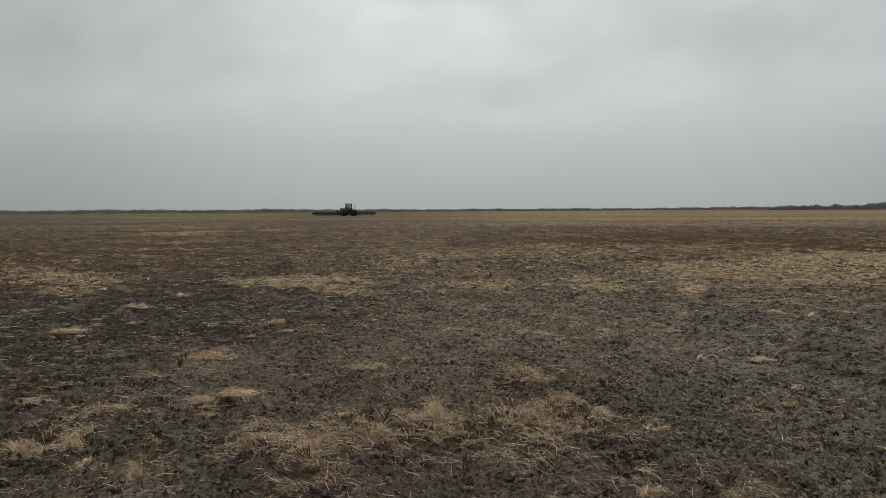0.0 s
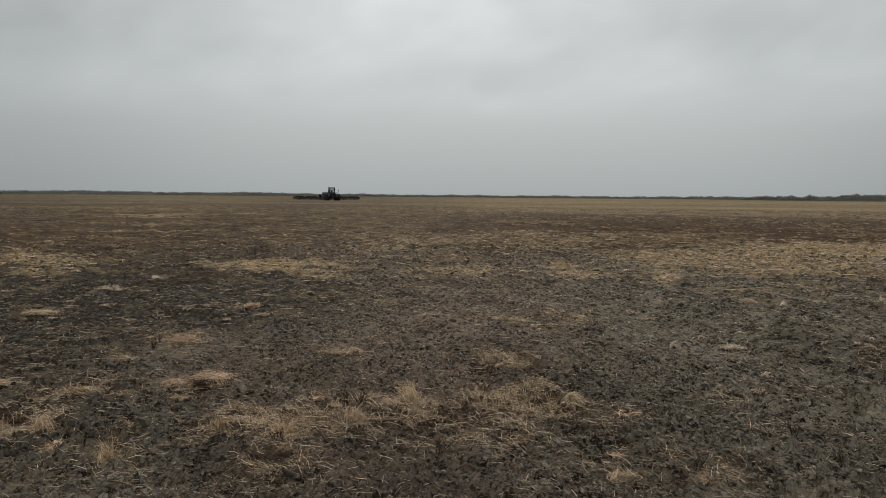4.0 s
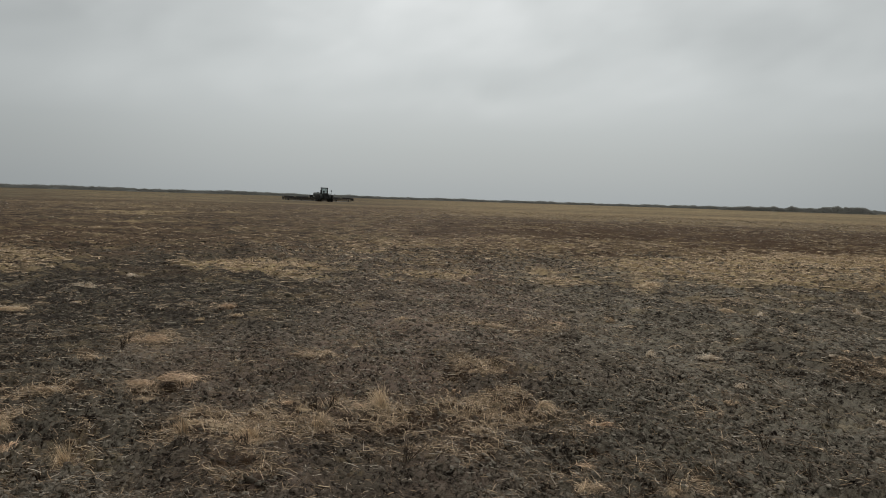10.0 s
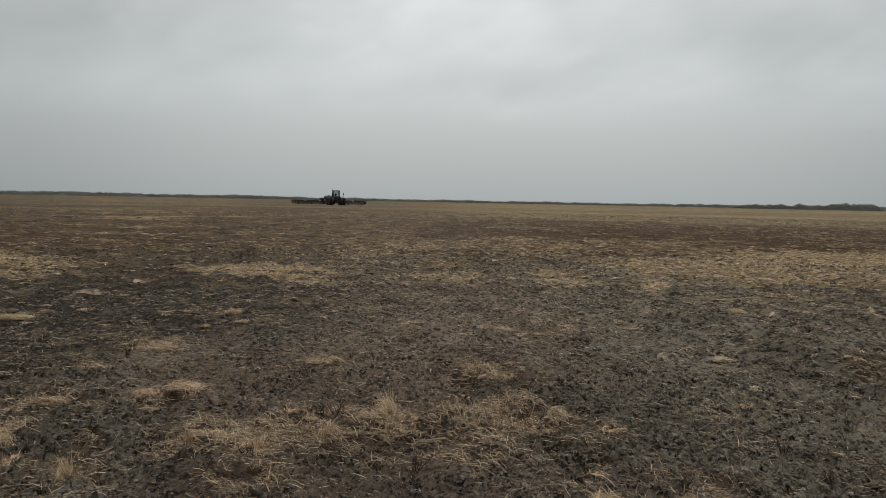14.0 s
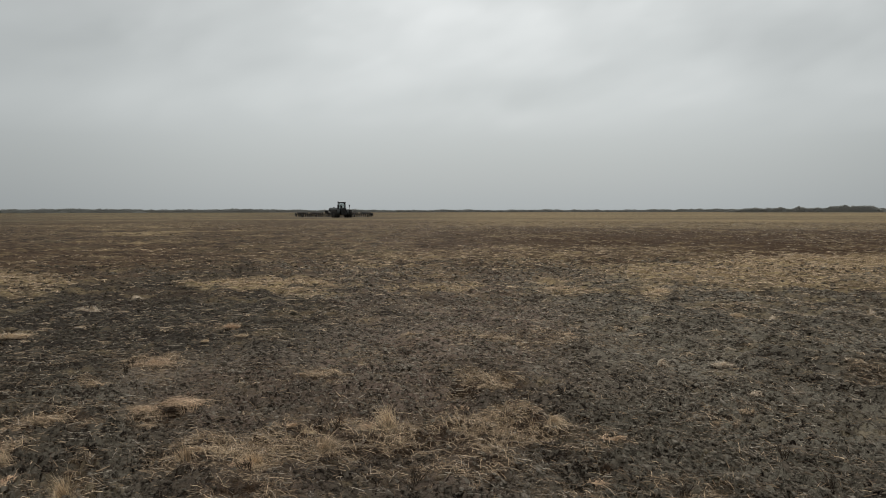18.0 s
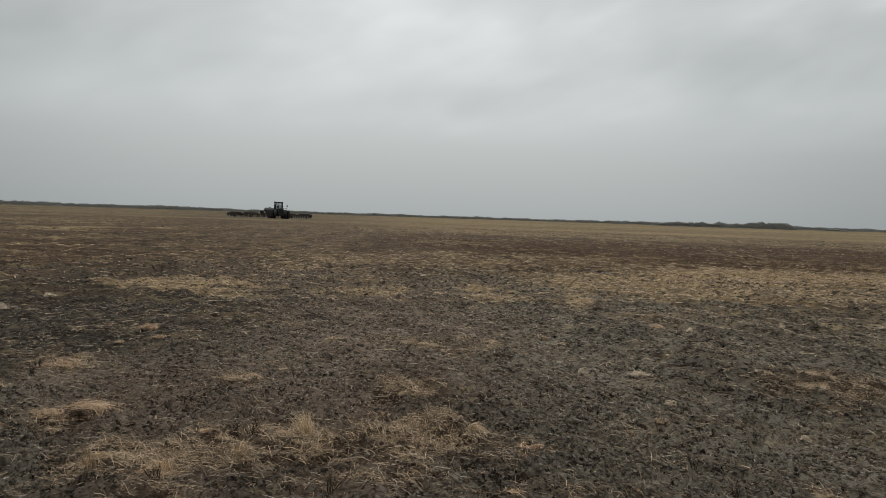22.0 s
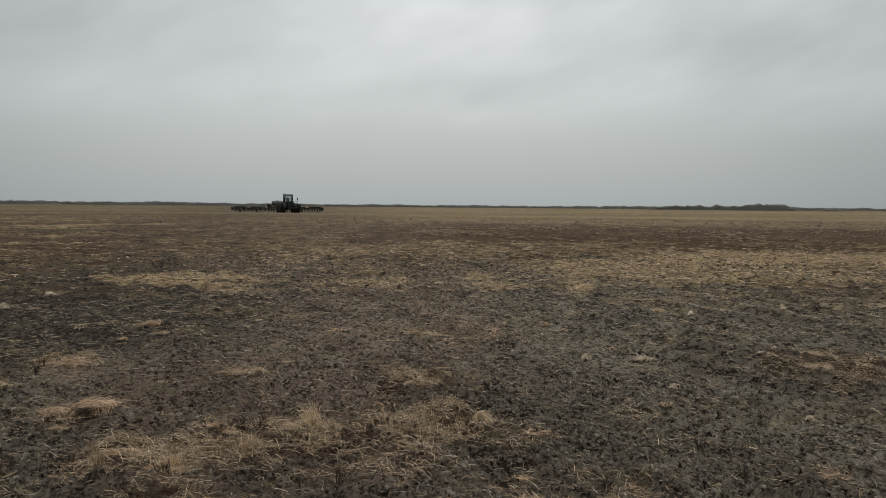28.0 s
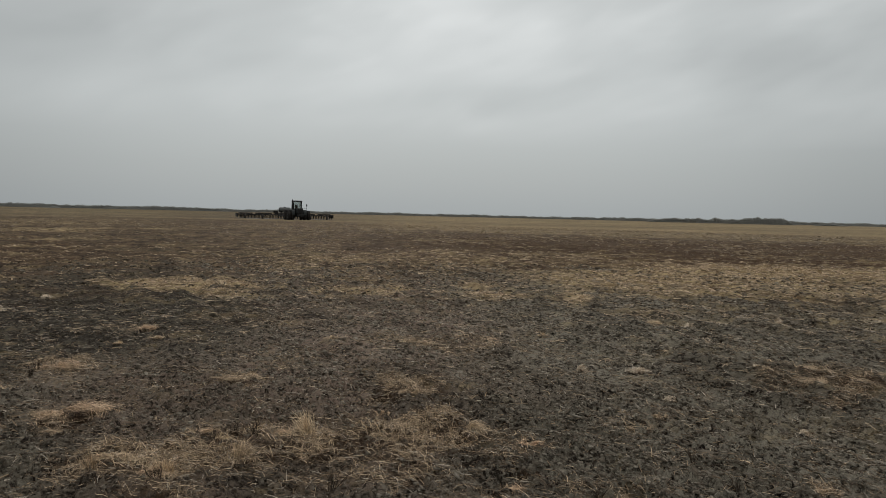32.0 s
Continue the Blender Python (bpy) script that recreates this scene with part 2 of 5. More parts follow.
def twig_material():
    """Bare crowns seen from afar, their colour paled for haze; some light goes through."""
    m = Mat("hazed_bare_twigs", 1.0)
    # greyer and lighter than twigs are: the haze is in this colour
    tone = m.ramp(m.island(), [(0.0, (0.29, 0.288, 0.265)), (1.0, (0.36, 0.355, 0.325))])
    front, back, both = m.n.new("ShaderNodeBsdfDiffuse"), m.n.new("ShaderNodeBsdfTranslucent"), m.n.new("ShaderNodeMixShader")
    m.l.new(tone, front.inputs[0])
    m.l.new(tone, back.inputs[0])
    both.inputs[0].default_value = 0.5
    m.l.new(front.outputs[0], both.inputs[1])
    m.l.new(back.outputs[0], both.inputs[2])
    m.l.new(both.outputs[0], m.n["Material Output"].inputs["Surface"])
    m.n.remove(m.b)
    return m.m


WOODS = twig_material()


def cloud_material():
    """Thin ragged stratus, lit from above, that lets the sky behind through."""
    m = bpy.data.materials.new("thin_stratus")
    m.use_nodes = True
    n, l = m.node_tree.nodes, m.node_tree.links
    n.clear()
    co = n.new("ShaderNodeTexCoord").outputs["Object"]

    def ramp(src, stops):
        r = n.new("ShaderNodeValToRGB")
        while len(r.color_ramp.elements) < len(stops):
            r.color_ramp.elements.new(0.5)
        for e, (p, c) in zip(r.color_ramp.elements, stops):
            e.position, e.color = p, ((*c, 1) if isinstance(c, tuple) else (c, c, c, 1))
        l.new(src, r.inputs[0])
        return r.outputs[0]

    body = n.new("ShaderNodeAttribute")
    body.attribute_name = "thin"
    glow = n.new("ShaderNodeEmission")
    l.new(ramp(body.outputs["Fac"], [(0.0, (0.20, 0.22, 0.225)), (0.5, (0.58, 0.61, 0.61)), (1.0, (1.15, 1.17, 1.17))]), glow.inputs[0])
    clear = n.new("ShaderNodeBsdfTransparent")
    # the sheet thins out towards its rim
    far = n.new("ShaderNodeVectorMath")
    far.operation = "LENGTH"
    l.new(co, far.inputs[0])
    rim = n.new("ShaderNodeMapRange")
    rim.inputs["From Min"].default_value, rim.inputs["From Max"].default_value = 1500, 4300
    rim.inputs["To Min"].default_value, rim.inputs["To Max"].default_value = 0.55, 0.0
    l.new(far.outputs["Value"], rim.inputs["Value"])
    mix = n.new("ShaderNodeMixShader")
    l.new(rim.outputs[0], mix.inputs[0])
    l.new(clear.outputs[0], mix.inputs[1])
    l.new(glow.outputs[0], mix.inputs[2])
    out = n.new("ShaderNodeOutputMaterial")
    l.new(mix.outputs[0], out.inputs["Surface"])
    m.cycles.emission_sampling = "NONE"
    return m


CLOUD = cloud_material()


# ---- mesh helpers ----
def mesh_from(name, verts, faces, material, smooth=False):
    me = bpy.data.meshes.new(name)
    me.from_pydata([tuple(v) for v in verts], [], [tuple(int(i) for i in q) for q in faces])
    me.materials.append(material)
    if smooth:
        me.polygons.foreach_set("use_smooth", [True] * len(me.polygons))
    me.update()
    return me


def finish(bm, name, material, smooth=False):
    me = bpy.data.meshes.new(name)
    bmesh.ops.recalc_face_normals(bm, faces=bm.faces)
    bm.to_mesh(me)
    bm.free()
    me.materials.append(material)
    if smooth:
        me.polygons.foreach_set("use_smooth", [True] * len(me.polygons))
    return me


def part(name, bm, material, parent, label="", smooth=False):
    ob = new(name, finish(bm, name, material, smooth))
    ob.parent = parent
    if label:
        tagged(ob, label)
    return ob


def block(bm, cx, cy, cz, sx, sy, sz, bevel=0.0, taper=1.0, turn=None):
    """A box with bevelled edges; taper narrows its top."""
    r = bmesh.ops.create_cube(bm, size=1.0)
    vs = r["verts"]
    for v in vs:
        k = taper if v.co.z > 0 else 1.0
        v.co = Vector((v.co.x * sx * k, v.co.y * sy * k, v.co.z * sz))
    if bevel:
        es = list({e for v in vs for e in v.link_edges})
        r2 = bmesh.ops.bevel(bm, geom=es, offset=bevel, segments=2, affect="EDGES", profile=0.6)
        vs = [v for v in {*r2["verts"], *[v for f in r2["faces"] for v in f.verts]}]
    for v in vs:
        p = v.co
        if turn:
            p = turn @ p
        v.co = p + Vector((cx, cy, cz))
    return bm


def rod(bm, a, b, r, sides=8, r2=None):
    a, b = Vector(a), Vector(b)
    d = b - a
    m = Matrix.Translation((a + b) / 2) @ d.to_track_quat("Z", "Y").to_matrix().to_4x4()
    bmesh.ops.create_cone(bm, cap_ends=True, segments=sides, radius1=r, radius2=r if r2 is None else r2, depth=d.length, matrix=m)
    return bm


def lathe(bm, profile, sides=28, axis="X"):
    """Turns a profile of (along, radius) round an axis."""
    rings = []
    for along, radius in profile:
        ring = []
        for i in range(sides):
            a = 2 * math.pi * i / sides
            c, s = radius * math.cos(a), radius * math.sin(a)
            ring.append(bm.verts.new((along, c, s) if axis == "X" else (c, along, s) if axis == "Y" else (c, s, along)))
        rings.append(ring)
    for p, q in zip(rings, rings[1:]):
        for i in range(sides):
            bm.faces.new((p[i], p[(i + 1) % sides], q[(i + 1) % sides], q[i]))
    bm.faces.new(rings[0][::-1])
    bm.faces.new(rings[-1])
    return bm


# ---- the field ----
TABLE = np.random.RandomState(7).rand(256, 256)


def lattice(x, y, shift=0):
    """Smooth value noise from 0 to 1."""
    x, y = np.asarray(x, float) + shift * 17.3, np.asarray(y, float) + shift * 9.1
    i, j = np.floor(x).astype(int), np.floor(y).astype(int)
    u, v = x - i, y - j
    u, v = u * u * (3 - 2 * u), v * v * (3 - 2 * v)
    g = lambda a, b: TABLE[a % 256, b % 256]
    return (g(i, j) * (1 - u) + g(i + 1, j) * u) * (1 - v) + (g(i, j + 1) * (1 - u) + g(i + 1, j + 1) * u) * v


# patches of straw: centre x and y, half sizes across and along, strength
MID_PATCHES = [
    (-9.20, 18.37, 1.42, 2.27, 0.58), (-7.94, 15.80, 0.52, 1.17, 0.48), (-3.08, 17.08, 1.34, 1.52, 1.00), (-2.31, 15.26, 0.57, 0.66, 0.50),
    (0.83, 16.53, 1.04, 0.89, 0.90), (3.13, 15.80, 0.71, 0.95, 0.80), (4.88, 15.49, 0.34, 1.06, 0.90), (10.70, 21.34, 2.43, 3.0, 1.0), (14.2, 25.4, 2.4, 2.4, 1.2),
    (8.53, 22.66, 1.40, 1.6, 0.40), (12.0, 24.2, 2.2, 2.2, 1.1), (5.43, 20.46, 1.08, 1.9, 0.40), (3.75, 24.16, 1.61, 2.2, 0.14), (3.49, 18.24, 0.82, 1.1, 0.42),
    (-4.90, 17.69, 0.81, 1.21, 0.50), (-1.06, 23.83, 1.98, 6.18, 0.20), (-12.12, 21.11, 1.07, 2.37, 0.40), (7.13, 16.66, 2.2, 1.1, 0.42),
    (5.46, 12.76, 1.02, 1.48, 0.10), (1.42, 9.84, 1.18, 0.65, 0.25)]
NEAR_PATCHES = [
    (0.63, 5.95, 0.44, 0.94, 0.92), (0.62, 7.05, 0.37, 0.60, 0.85), (-1.00, 7.74, 0.43, 0.64, 0.70), (-2.80, 8.33, 0.45, 0.70, 0.50),
    (-3.01, 7.26, 0.20, 0.38, 0.60), (-2.02, 6.43, 0.55, 0.46, 0.70), (-2.82, 6.10, 0.50, 0.36, 0.55), (-2.92, 5.15, 0.35, 0.45, 0.65),
    (-2.03, 4.64, 0.17, 0.44, 0.65), (-1.33, 5.13, 0.36, 0.40, 0.55), (-0.90, 5.12, 0.35, 0.33, 0.50), (-0.50, 5.65, 0.51, 0.62, 0.50),
    (-1.04, 4.47, 0.28, 0.29, 0.50), (1.19, 5.38, 0.37, 0.44, 0.32), (1.55, 4.52, 0.29, 0.32, 0.18), (2.30, 5.80, 0.33, 0.32, 0.16),
    (1.02, 4.20, 0.30, 0.16, 0.25), (0.13, 5.46, 0.33, 0.44, 0.62)]
SIDE_PATCHES = [
    (5.14, 7.79, 0.60, 1.04, 0.40), (5.20, 7.05, 0.38, 0.74, 0.34), (3.06, 4.48, 0.20, 0.21, 0.60), (2.38, 4.92, 0.31, 0.32, 0.14),
    (1.80, 4.44, 0.31, 0.25, 0.18)]


def step(a, b, x):
    t = np.clip((x - a) / (b - a), 0, 1)
    return t * t * (3 - 2 * t)


def bearing(x, y):
    """Degrees to the right of the field's long axis, in parallel strips within the first five metres."""
    return np.degrees(np.arctan2(np.asarray(x, float), np.maximum(y, 5.0)))


def cover(x, y):
    """How much of the soil straw hides, 0 to about 1.2, over the plan."""
    x, y = np.asarray(x, float), np.asarray(y, float)
    d = np.hypot(x, y)
    az = bearing(x, y)
    wob = lattice(x * 0.9, y * 0.9, 1) - 0.5
    wob2 = lattice(x * 2.7, y * 2.7, 2) - 0.5
    c = 0.07 + 0.14 * wob + 0.12 * wob2
    for px, py, rx, ry, s in MID_PATCHES + NEAR_PATCHES + SIDE_PATCHES:
        a = math.atan2(px, py)
        u = ((x - px) * math.cos(a) - (y - py) * math.sin(a)) / rx
        v = ((x - px) * math.sin(a) + (y - py) * math.cos(a)) / ry
        q = np.sqrt(u * u + v * v) + wob * 1.2 + wob2 * 1.0
        c = c + s * (0.88 if py > 9 else 0.8) * (1 - step(0.2, 1.3, q))
    right = step(-6, 8, az)
    left = step(-29, -21, az) * (1 - step(-15, -8, az))
    # broad bands of cut straw between bands of scorched soil, farther off
    rim = 24.5 + 0.42 * (az - 20) + 5 * wob
    c = c + (0.36 + 0.34 * step(rim - 7, rim - 3, d)) * step(17.2, 20, d + 4 * wob) * (1 - step(rim - 0.8, rim + 0.8, d)) * step(11, 21, az) + 0.07 * step(11, 14, d) * (1 - step(17, 20, d)) * step(2, 10, az)
    c = c + 0.05 * step(16, 19, d) * (1 - step(26, 31, d)) * right
    big = lattice(x * 0.11, y * 0.11, 3)
    mid = lattice(x * 0.35, y * 0.35, 4)
    streak = step(0.50, 0.85, 0.55 * mid + 0.45 * lattice(x * 0.8, y * 0.8, 5))
    c = c + 0.75 * streak * step(26, 44, d) * (1 - step(75, 100, d)) * (0.14 + 0.86 * np.maximum(right * (1 - 0.3 * step(33, 40, d)), left))
    c = c + step(70, 92, d) * (0.05 + 0.20 * right + 0.18 * left) + 0.25 * step(60, 90, d) * (big - 0.5) + 0.38 * step(70, 100, d) * (lattice(x * 0.016, y * 0.055, 61) - 0.5)
    c = c - 0.07 * (1 - step(-16, -4, az)) * step(8, 11, d) + 0.08 * step(12, 16, d) + 0.10 * step(20, 30, d) * (0.2 + 0.8 * right) - 0.32 * right * step(32, 36, d) * (1 - step(62, 80, d)) + 0.03 * step(120, 200, d) * step(-25, 5, az)
    c = c - 0.04 * step(9.5, 11, d) * (1 - step(13.5, 15.5, d))
    return np.clip(c, 0, 1.2)


def bare(x, y):
    """Where the pale dried crust of the soil lies open, 0 to 1."""
    x, y = np.asarray(x, float), np.asarray(y, float)
    d = np.hypot(x, y)
    az = bearing(x, y)
    v = 0.52 + 0.5 * (lattice(x * 0.45, y * 0.45, 6) - 0.5) + 0.35 * (lattice(x * 1.4, y * 1.4, 7) - 0.5)
    u, w = x * 0.969 + y * 0.247, y * 0.969 - x * 0.247
    v = v + 0.22 * (lattice(u * 4.0, w * 0.8, 51) - 0.5) + 0.38 * (lattice(u * 2.0, w * 0.16, 78) - 0.5)
    v = v - 0.36 * (1 - step(-16, -4, az)) * step(8, 11, d)
    v = v + 0.03 * step(4, 14, az) * (1 - 0.6 * step(12, 18, d))
    v = v + (0.04 + 0.05 * step(-6, 4, az) * (1 - step(15, 18, d))) * step(8, 10, d) + 0.07 * step(-7, -2, az) * (1 - step(9, 15, az)) * step(7, 9, d) - 0.25 * step(20, 30, d) * (1 - step(70, 95, d))
    v = v + 0.16 * step(-8, -2, az) * (1 - step(14, 20, az)) * step(7.5, 9.5, d) * (1 - step(13, 16, d)) - 0.13 * (1 - step(-24, -17, az)) - 0.06 * (1 - step(-4, 3, az))
    v = v - 0.17 * (1 - step(-13, -5, az)) * step(7, 9.5, d) * (1 - step(17, 22, d))
    v = v - 0.24 * (1 - step(-3, 3, az)) * step(8, 10, d) * (1 - step(17, 20, d)) + 0.14 * step(14, 20, az) * (1 - step(4.8, 6, d))
    v = v - 0.13 * step(12, 18, az) * step(6, 8, d) * (1 - step(16, 19, d))
    return np.clip(v, -0.3, 1)


def ruddy(x, y):
    """Where the soil is browner than the grey crust on both sides, 0 to 1."""
    az = bearing(x, y) + 14 * (lattice(np.asarray(x) * 0.5, np.asarray(y) * 0.5, 75) - 0.5)
    return step(-18, -9, az) * (1 - step(6, 18, az))


def burnt(x, y):
    """A long burnt strip far out, ragged at its edges, 0 to 1."""
    x, y = np.asarray(x, float), np.asarray(y, float)
    d = np.hypot(x, y) + 5 * (lattice(x * 0.25, y * 0.25, 76) - 0.5)
    az = bearing(x, y)
    rim = 25 + 0.42 * (az - 20)
    return step(rim, rim + 2.5, d) * (1 - step(58, 82, d)) * step(-4, 14, az) * (0.55 + 0.9 * lattice(x * 0.12, y * 0.3, 77)) + 0.5 * step(20, 27, d) * (1 - step(36, 48, d)) * (1 - step(-20, -12, az))


def stalky(x, y):
    """How much dead brown stubble hides the soil, 0 to 1."""
    x, y = np.asarray(x, float), np.asarray(y, float)
    d = np.hypot(x, y)
    return np.clip(0.64 * step(11, 28, d) + 0.45 * step(8, 14, d) * (lattice(x * 0.5, y * 0.5, 62) - 0.5), 0, 0.80) + 0.18 * step(95, 150, d)


def cells(u, v, shift=0):
    """Irregular cells of about unit size: the distance to the nearest border and a random number for each cell."""
    i, j = np.floor(u).astype(int), np.floor(v).astype(int)
    first, second, pick = np.full(u.shape, 9.0), np.full(u.shape, 9.0), np.zeros(u.shape)
    for di in (-1, 0, 1):
        for dj in (-1, 0, 1):
            a, b = (i + di + 37 * shift) % 256, (j + dj + 91 * shift) % 256
            q = np.hypot(i + di + 0.1 + 0.8 * TABLE[a, b] - u, j + dj + 0.1 + 0.8 * TABLE[b, a] - v)
            closer = q < first
            second = np.where(closer, first, np.minimum(second, q))
            pick = np.where(closer, TABLE[(a * 7 + 3) % 256, (b * 5 + 11) % 256], pick)
            first = np.where(closer, q, first)
    return second - first, pick


def relief(x, y):
    """Crusted clods with gaps between them, on low ridges along the working direction."""
    x, y = np.asarray(x, float), np.asarray(y, float)
    d = np.hypot(x, y)
    u, w = x * 0.969 + y * 0.247, y * 0.969 - x * 0.247
    bu, bw = u + 0.05 * (lattice(x * 9, y * 9, 71) - 0.5), w + 0.07 * (lattice(x * 8, y * 8, 72) - 0.5)
    gap, pick = cells(bu * 18, bw * 13, 1)
    crack, chip = cells(bu * 8.5 + 0.4 * lattice(x * 21, y * 21, 19), bw * 4.5, 2)
    crusted = 0.55 + 0.9 * lattice(x * 0.8, y * 0.8, 73)
    fine, plate = 1 - 0.8 * step(6.5, 10, d), 1 - 0.6 * step(9, 15, d)
    z = crusted * (fine * 0.038 * step(0.0, 0.38, gap) * (0.1 + pick) + plate * 0.024 * step(0.0, 0.22, crack) * (0.2 + chip))
    z = z + (0.09 + 0.06 * step(2, 12, bearing(x, y))) * (lattice(u * 4.2, w * 0.30, 51) - 0.5) + 0.028 * (lattice(u * 7.5, w * 1.3, 52) - 0.5) + 0.03 * (lattice(x * 1.3, y * 1.3, 10) - 0.5) + fine * 0.045 * (lattice(x * 15, y * 15, 9) - 0.5)
    rough, lump = cells(bu * 4.2, bw * 2.8, 3)
    z = z + step(7, 13, d) * (0.032 * step(0.0, 0.35, rough) * lump + 0.07 * (lattice(x * 2.6, y * 2.6, 63) - 0.5))
    return (z - 0.03) * (1 - step(40, 80, d))


def field():
    """One sheet from the standing place to the horizon: rings that widen with distance."""
    radii = [0.0, 0.9, 1.8, 2.6, 3.1]
    r = 3.4
    while r < 4700:
        radii.append(r)
        r *= 1.0042 if r < 8 else 1.006 if r < 14 else 1.009 if r < 28 else 1.013 if r < 50 else 1.022 if r < 400 else 1.07
    front = np.radians(np.arange(-34, 40, 0.13))
    back = np.radians(np.arange(40, 326, 4.0))
    ang = np.concatenate([front, back])
    rr, aa = np.meshgrid(np.array(radii[1:]), ang, indexing="ij")
    x, y = (rr * np.sin(aa)).ravel(), (rr * np.cos(aa)).ravel()
    z = relief(x, y)
    verts = np.vstack([[(0.0, 0.0, 0.0)], np.stack([x, y, z], 1)])
    n, k = len(ang), len(radii) - 1
    a = np.arange(k - 1)[:, None] * n + np.arange(n)[None, :] + 1
    b = np.arange(k - 1)[:, None] * n + (np.arange(n)[None, :] + 1) % n + 1
    quads = np.stack([a, a + n, b + n, b], -1).reshape(-1, 4)
    me = bpy.data.meshes.new("field")
    fan = np.stack([np.zeros(n, int), np.arange(n) + 1, (np.arange(n) + 1) % n + 1], 1)
    loops = np.concatenate([quads.ravel(), fan.ravel()])
    starts = np.concatenate([np.arange(len(quads)) * 4, len(quads) * 4 + np.arange(n) * 3])
    me.vertices.add(len(verts))
    me.vertices.foreach_set("co", verts.ravel())
    me.loops.add(len(loops))
    me.loops.foreach_set("vertex_index", loops)
    me.polygons.add(len(starts))
    me.polygons.foreach_set("loop_start", starts)
    me.update(calc_edges=True)
    me.validate()
    me.polygons.foreach_set("use_smooth", [True] * len(me.polygons))
    for name, f in (("cover", cover), ("damp", bare), ("stubble", stalky), ("warm", ruddy), ("scorch", burnt)):
        at = me.attributes.new(name, "FLOAT", "POINT")
        value = f(verts[:, 0], verts[:, 1])
        if name == "cover":  # loose straw lies over the near soil, a rotted mat under it
            far_off = step(8, 15, np.hypot(verts[:, 0], verts[:, 1]))
            mat = me.attributes.new("mat", "FLOAT", "POINT")
            mat.data.foreach_set("value", (value * (1 - 0.8 * far_off)).astype(np.float32))
            value = value * far_off
        at.data.foreach_set("value", value.astype(np.float32))
    me.materials.append(SOIL)
    return tagged(new("ground", me), "dark scorched stubble field with patches of pale straw, flat to the horizon", "field", kind="structure")


field()


def strands(rng, x, y, length, width, lift, tilt=0.6, curl=0.2, nodes=3):
    """Verts and faces of bent straw ribbons lying at x, y."""
    n = len(x)
    h = rng.uniform(0, 2 * math.pi, n)
    turn = rng.normal(0, curl, n)
    kink = rng.normal(0, curl * 1.5, n) * (rng.rand(n) < 0.4)
    z0 = relief(x, y) + 0.002
    ends = lift * rng.rand(n) * 1.6
    verts = []
    px, py = x - np.cos(h) * length / 2, y - np.sin(h) * length / 2
    roll = rng.uniform(-tilt, tilt, n)
    for k in range(nodes):
        s = k / (nodes - 1)
        hh = h + turn * s + (kink if s > 0.6 else 0)
        cx, cy = px + np.cos(hh) * length * s, py + np.sin(hh) * length * s
        cz = z0 + ends * s + lift * 1.2 * s * (1 - s)
        w = width * (0.9, 1.0, 0.85, 0.45)[round(3 * s)] / 2
        nx, ny = -np.sin(hh) * w, np.cos(hh) * w
        verts += [np.stack([cx + nx, cy + ny, cz + roll * w], 1), np.stack([cx - nx, cy - ny, cz - roll * w + 0.001], 1)]
    v = np.stack(verts, 1).reshape(-1, 3)
    base = (np.arange(n) * 2 * nodes)[:, None]
    f = np.concatenate([base + np.array([[2 * k, 2 * k + 1, 2 * k + 3, 2 * k + 2]]) for k in range(nodes - 1)], 0)
    return v, f


def quick_mesh(name, verts, quads, material):
    me = bpy.data.meshes.new(name)
    me.vertices.add(len(verts))
    me.vertices.foreach_set("co", np.ascontiguousarray(verts, dtype=np.float32).ravel())
    me.loops.add(quads.size)
    me.loops.foreach_set("vertex_index", quads.ravel())
    me.polygons.add(len(quads))
    me.polygons.foreach_set("loop_start", np.arange(len(quads)) * 4)
    me.update(calc_edges=True)
    me.materials.append(material)
    return me


def bits(seed, count, near, far, power, length, width, material, name, label, left=1.0):
    """Short straight stalk ends that lie everywhere."""
    rng = np.random.RandomState(seed)
    d = (near ** power + rng.rand(count) * (far ** power - near ** power)) ** (1 / power)
    a = np.radians(rng.uniform(-34, 40, count))
    x, y = d * np.sin(a), d * np.cos(a)
    patchy = 0.35 + 0.9 * lattice(x * 1.7, y * 1.7, 31) * lattice(x * 0.5, y * 0.5, 32) + 0.4 * cover(x, y)
    keep = rng.rand(count) < patchy * (1 - step(0.45 * far, far, d)) * (left + (1 - left) * step(-0.20, -0.03, a))
    x, y, d = x[keep], y[keep], d[keep]
    n = len(x)
    h = rng.uniform(0, 2 * math.pi, n)
    ln = rng.uniform(*length, n) * np.maximum(1.0, d / 10) ** 0.6 / 2
    wd = width * rng.uniform(0.6, 1.5, n) * np.maximum(1.0, d / 8) ** 0.6 / 2
    z = relief(x, y) + 0.003
    rise = ln * rng.uniform(-0.1, 0.45, n) * (1 - 0.85 * step(10, 16, d))
    e = np.stack([np.cos(h) * ln, np.sin(h) * ln, rise], 1)
    w = np.stack([-np.sin(h) * wd, np.cos(h) * wd, wd * rng.uniform(-1, 1, n)], 1)
    c = np.stack([x, y, z + np.abs(rise)], 1)
    v = np.stack([c - e - w, c - e + w, c + e + w * 0.6, c + e - w * 0.6], 1).reshape(-1, 3)
    q = np.arange(len(v)).reshape(-1, 4)
    return tagged(new(name, quick_mesh(name, v, q, material)), label, "straw", kind="stuff")


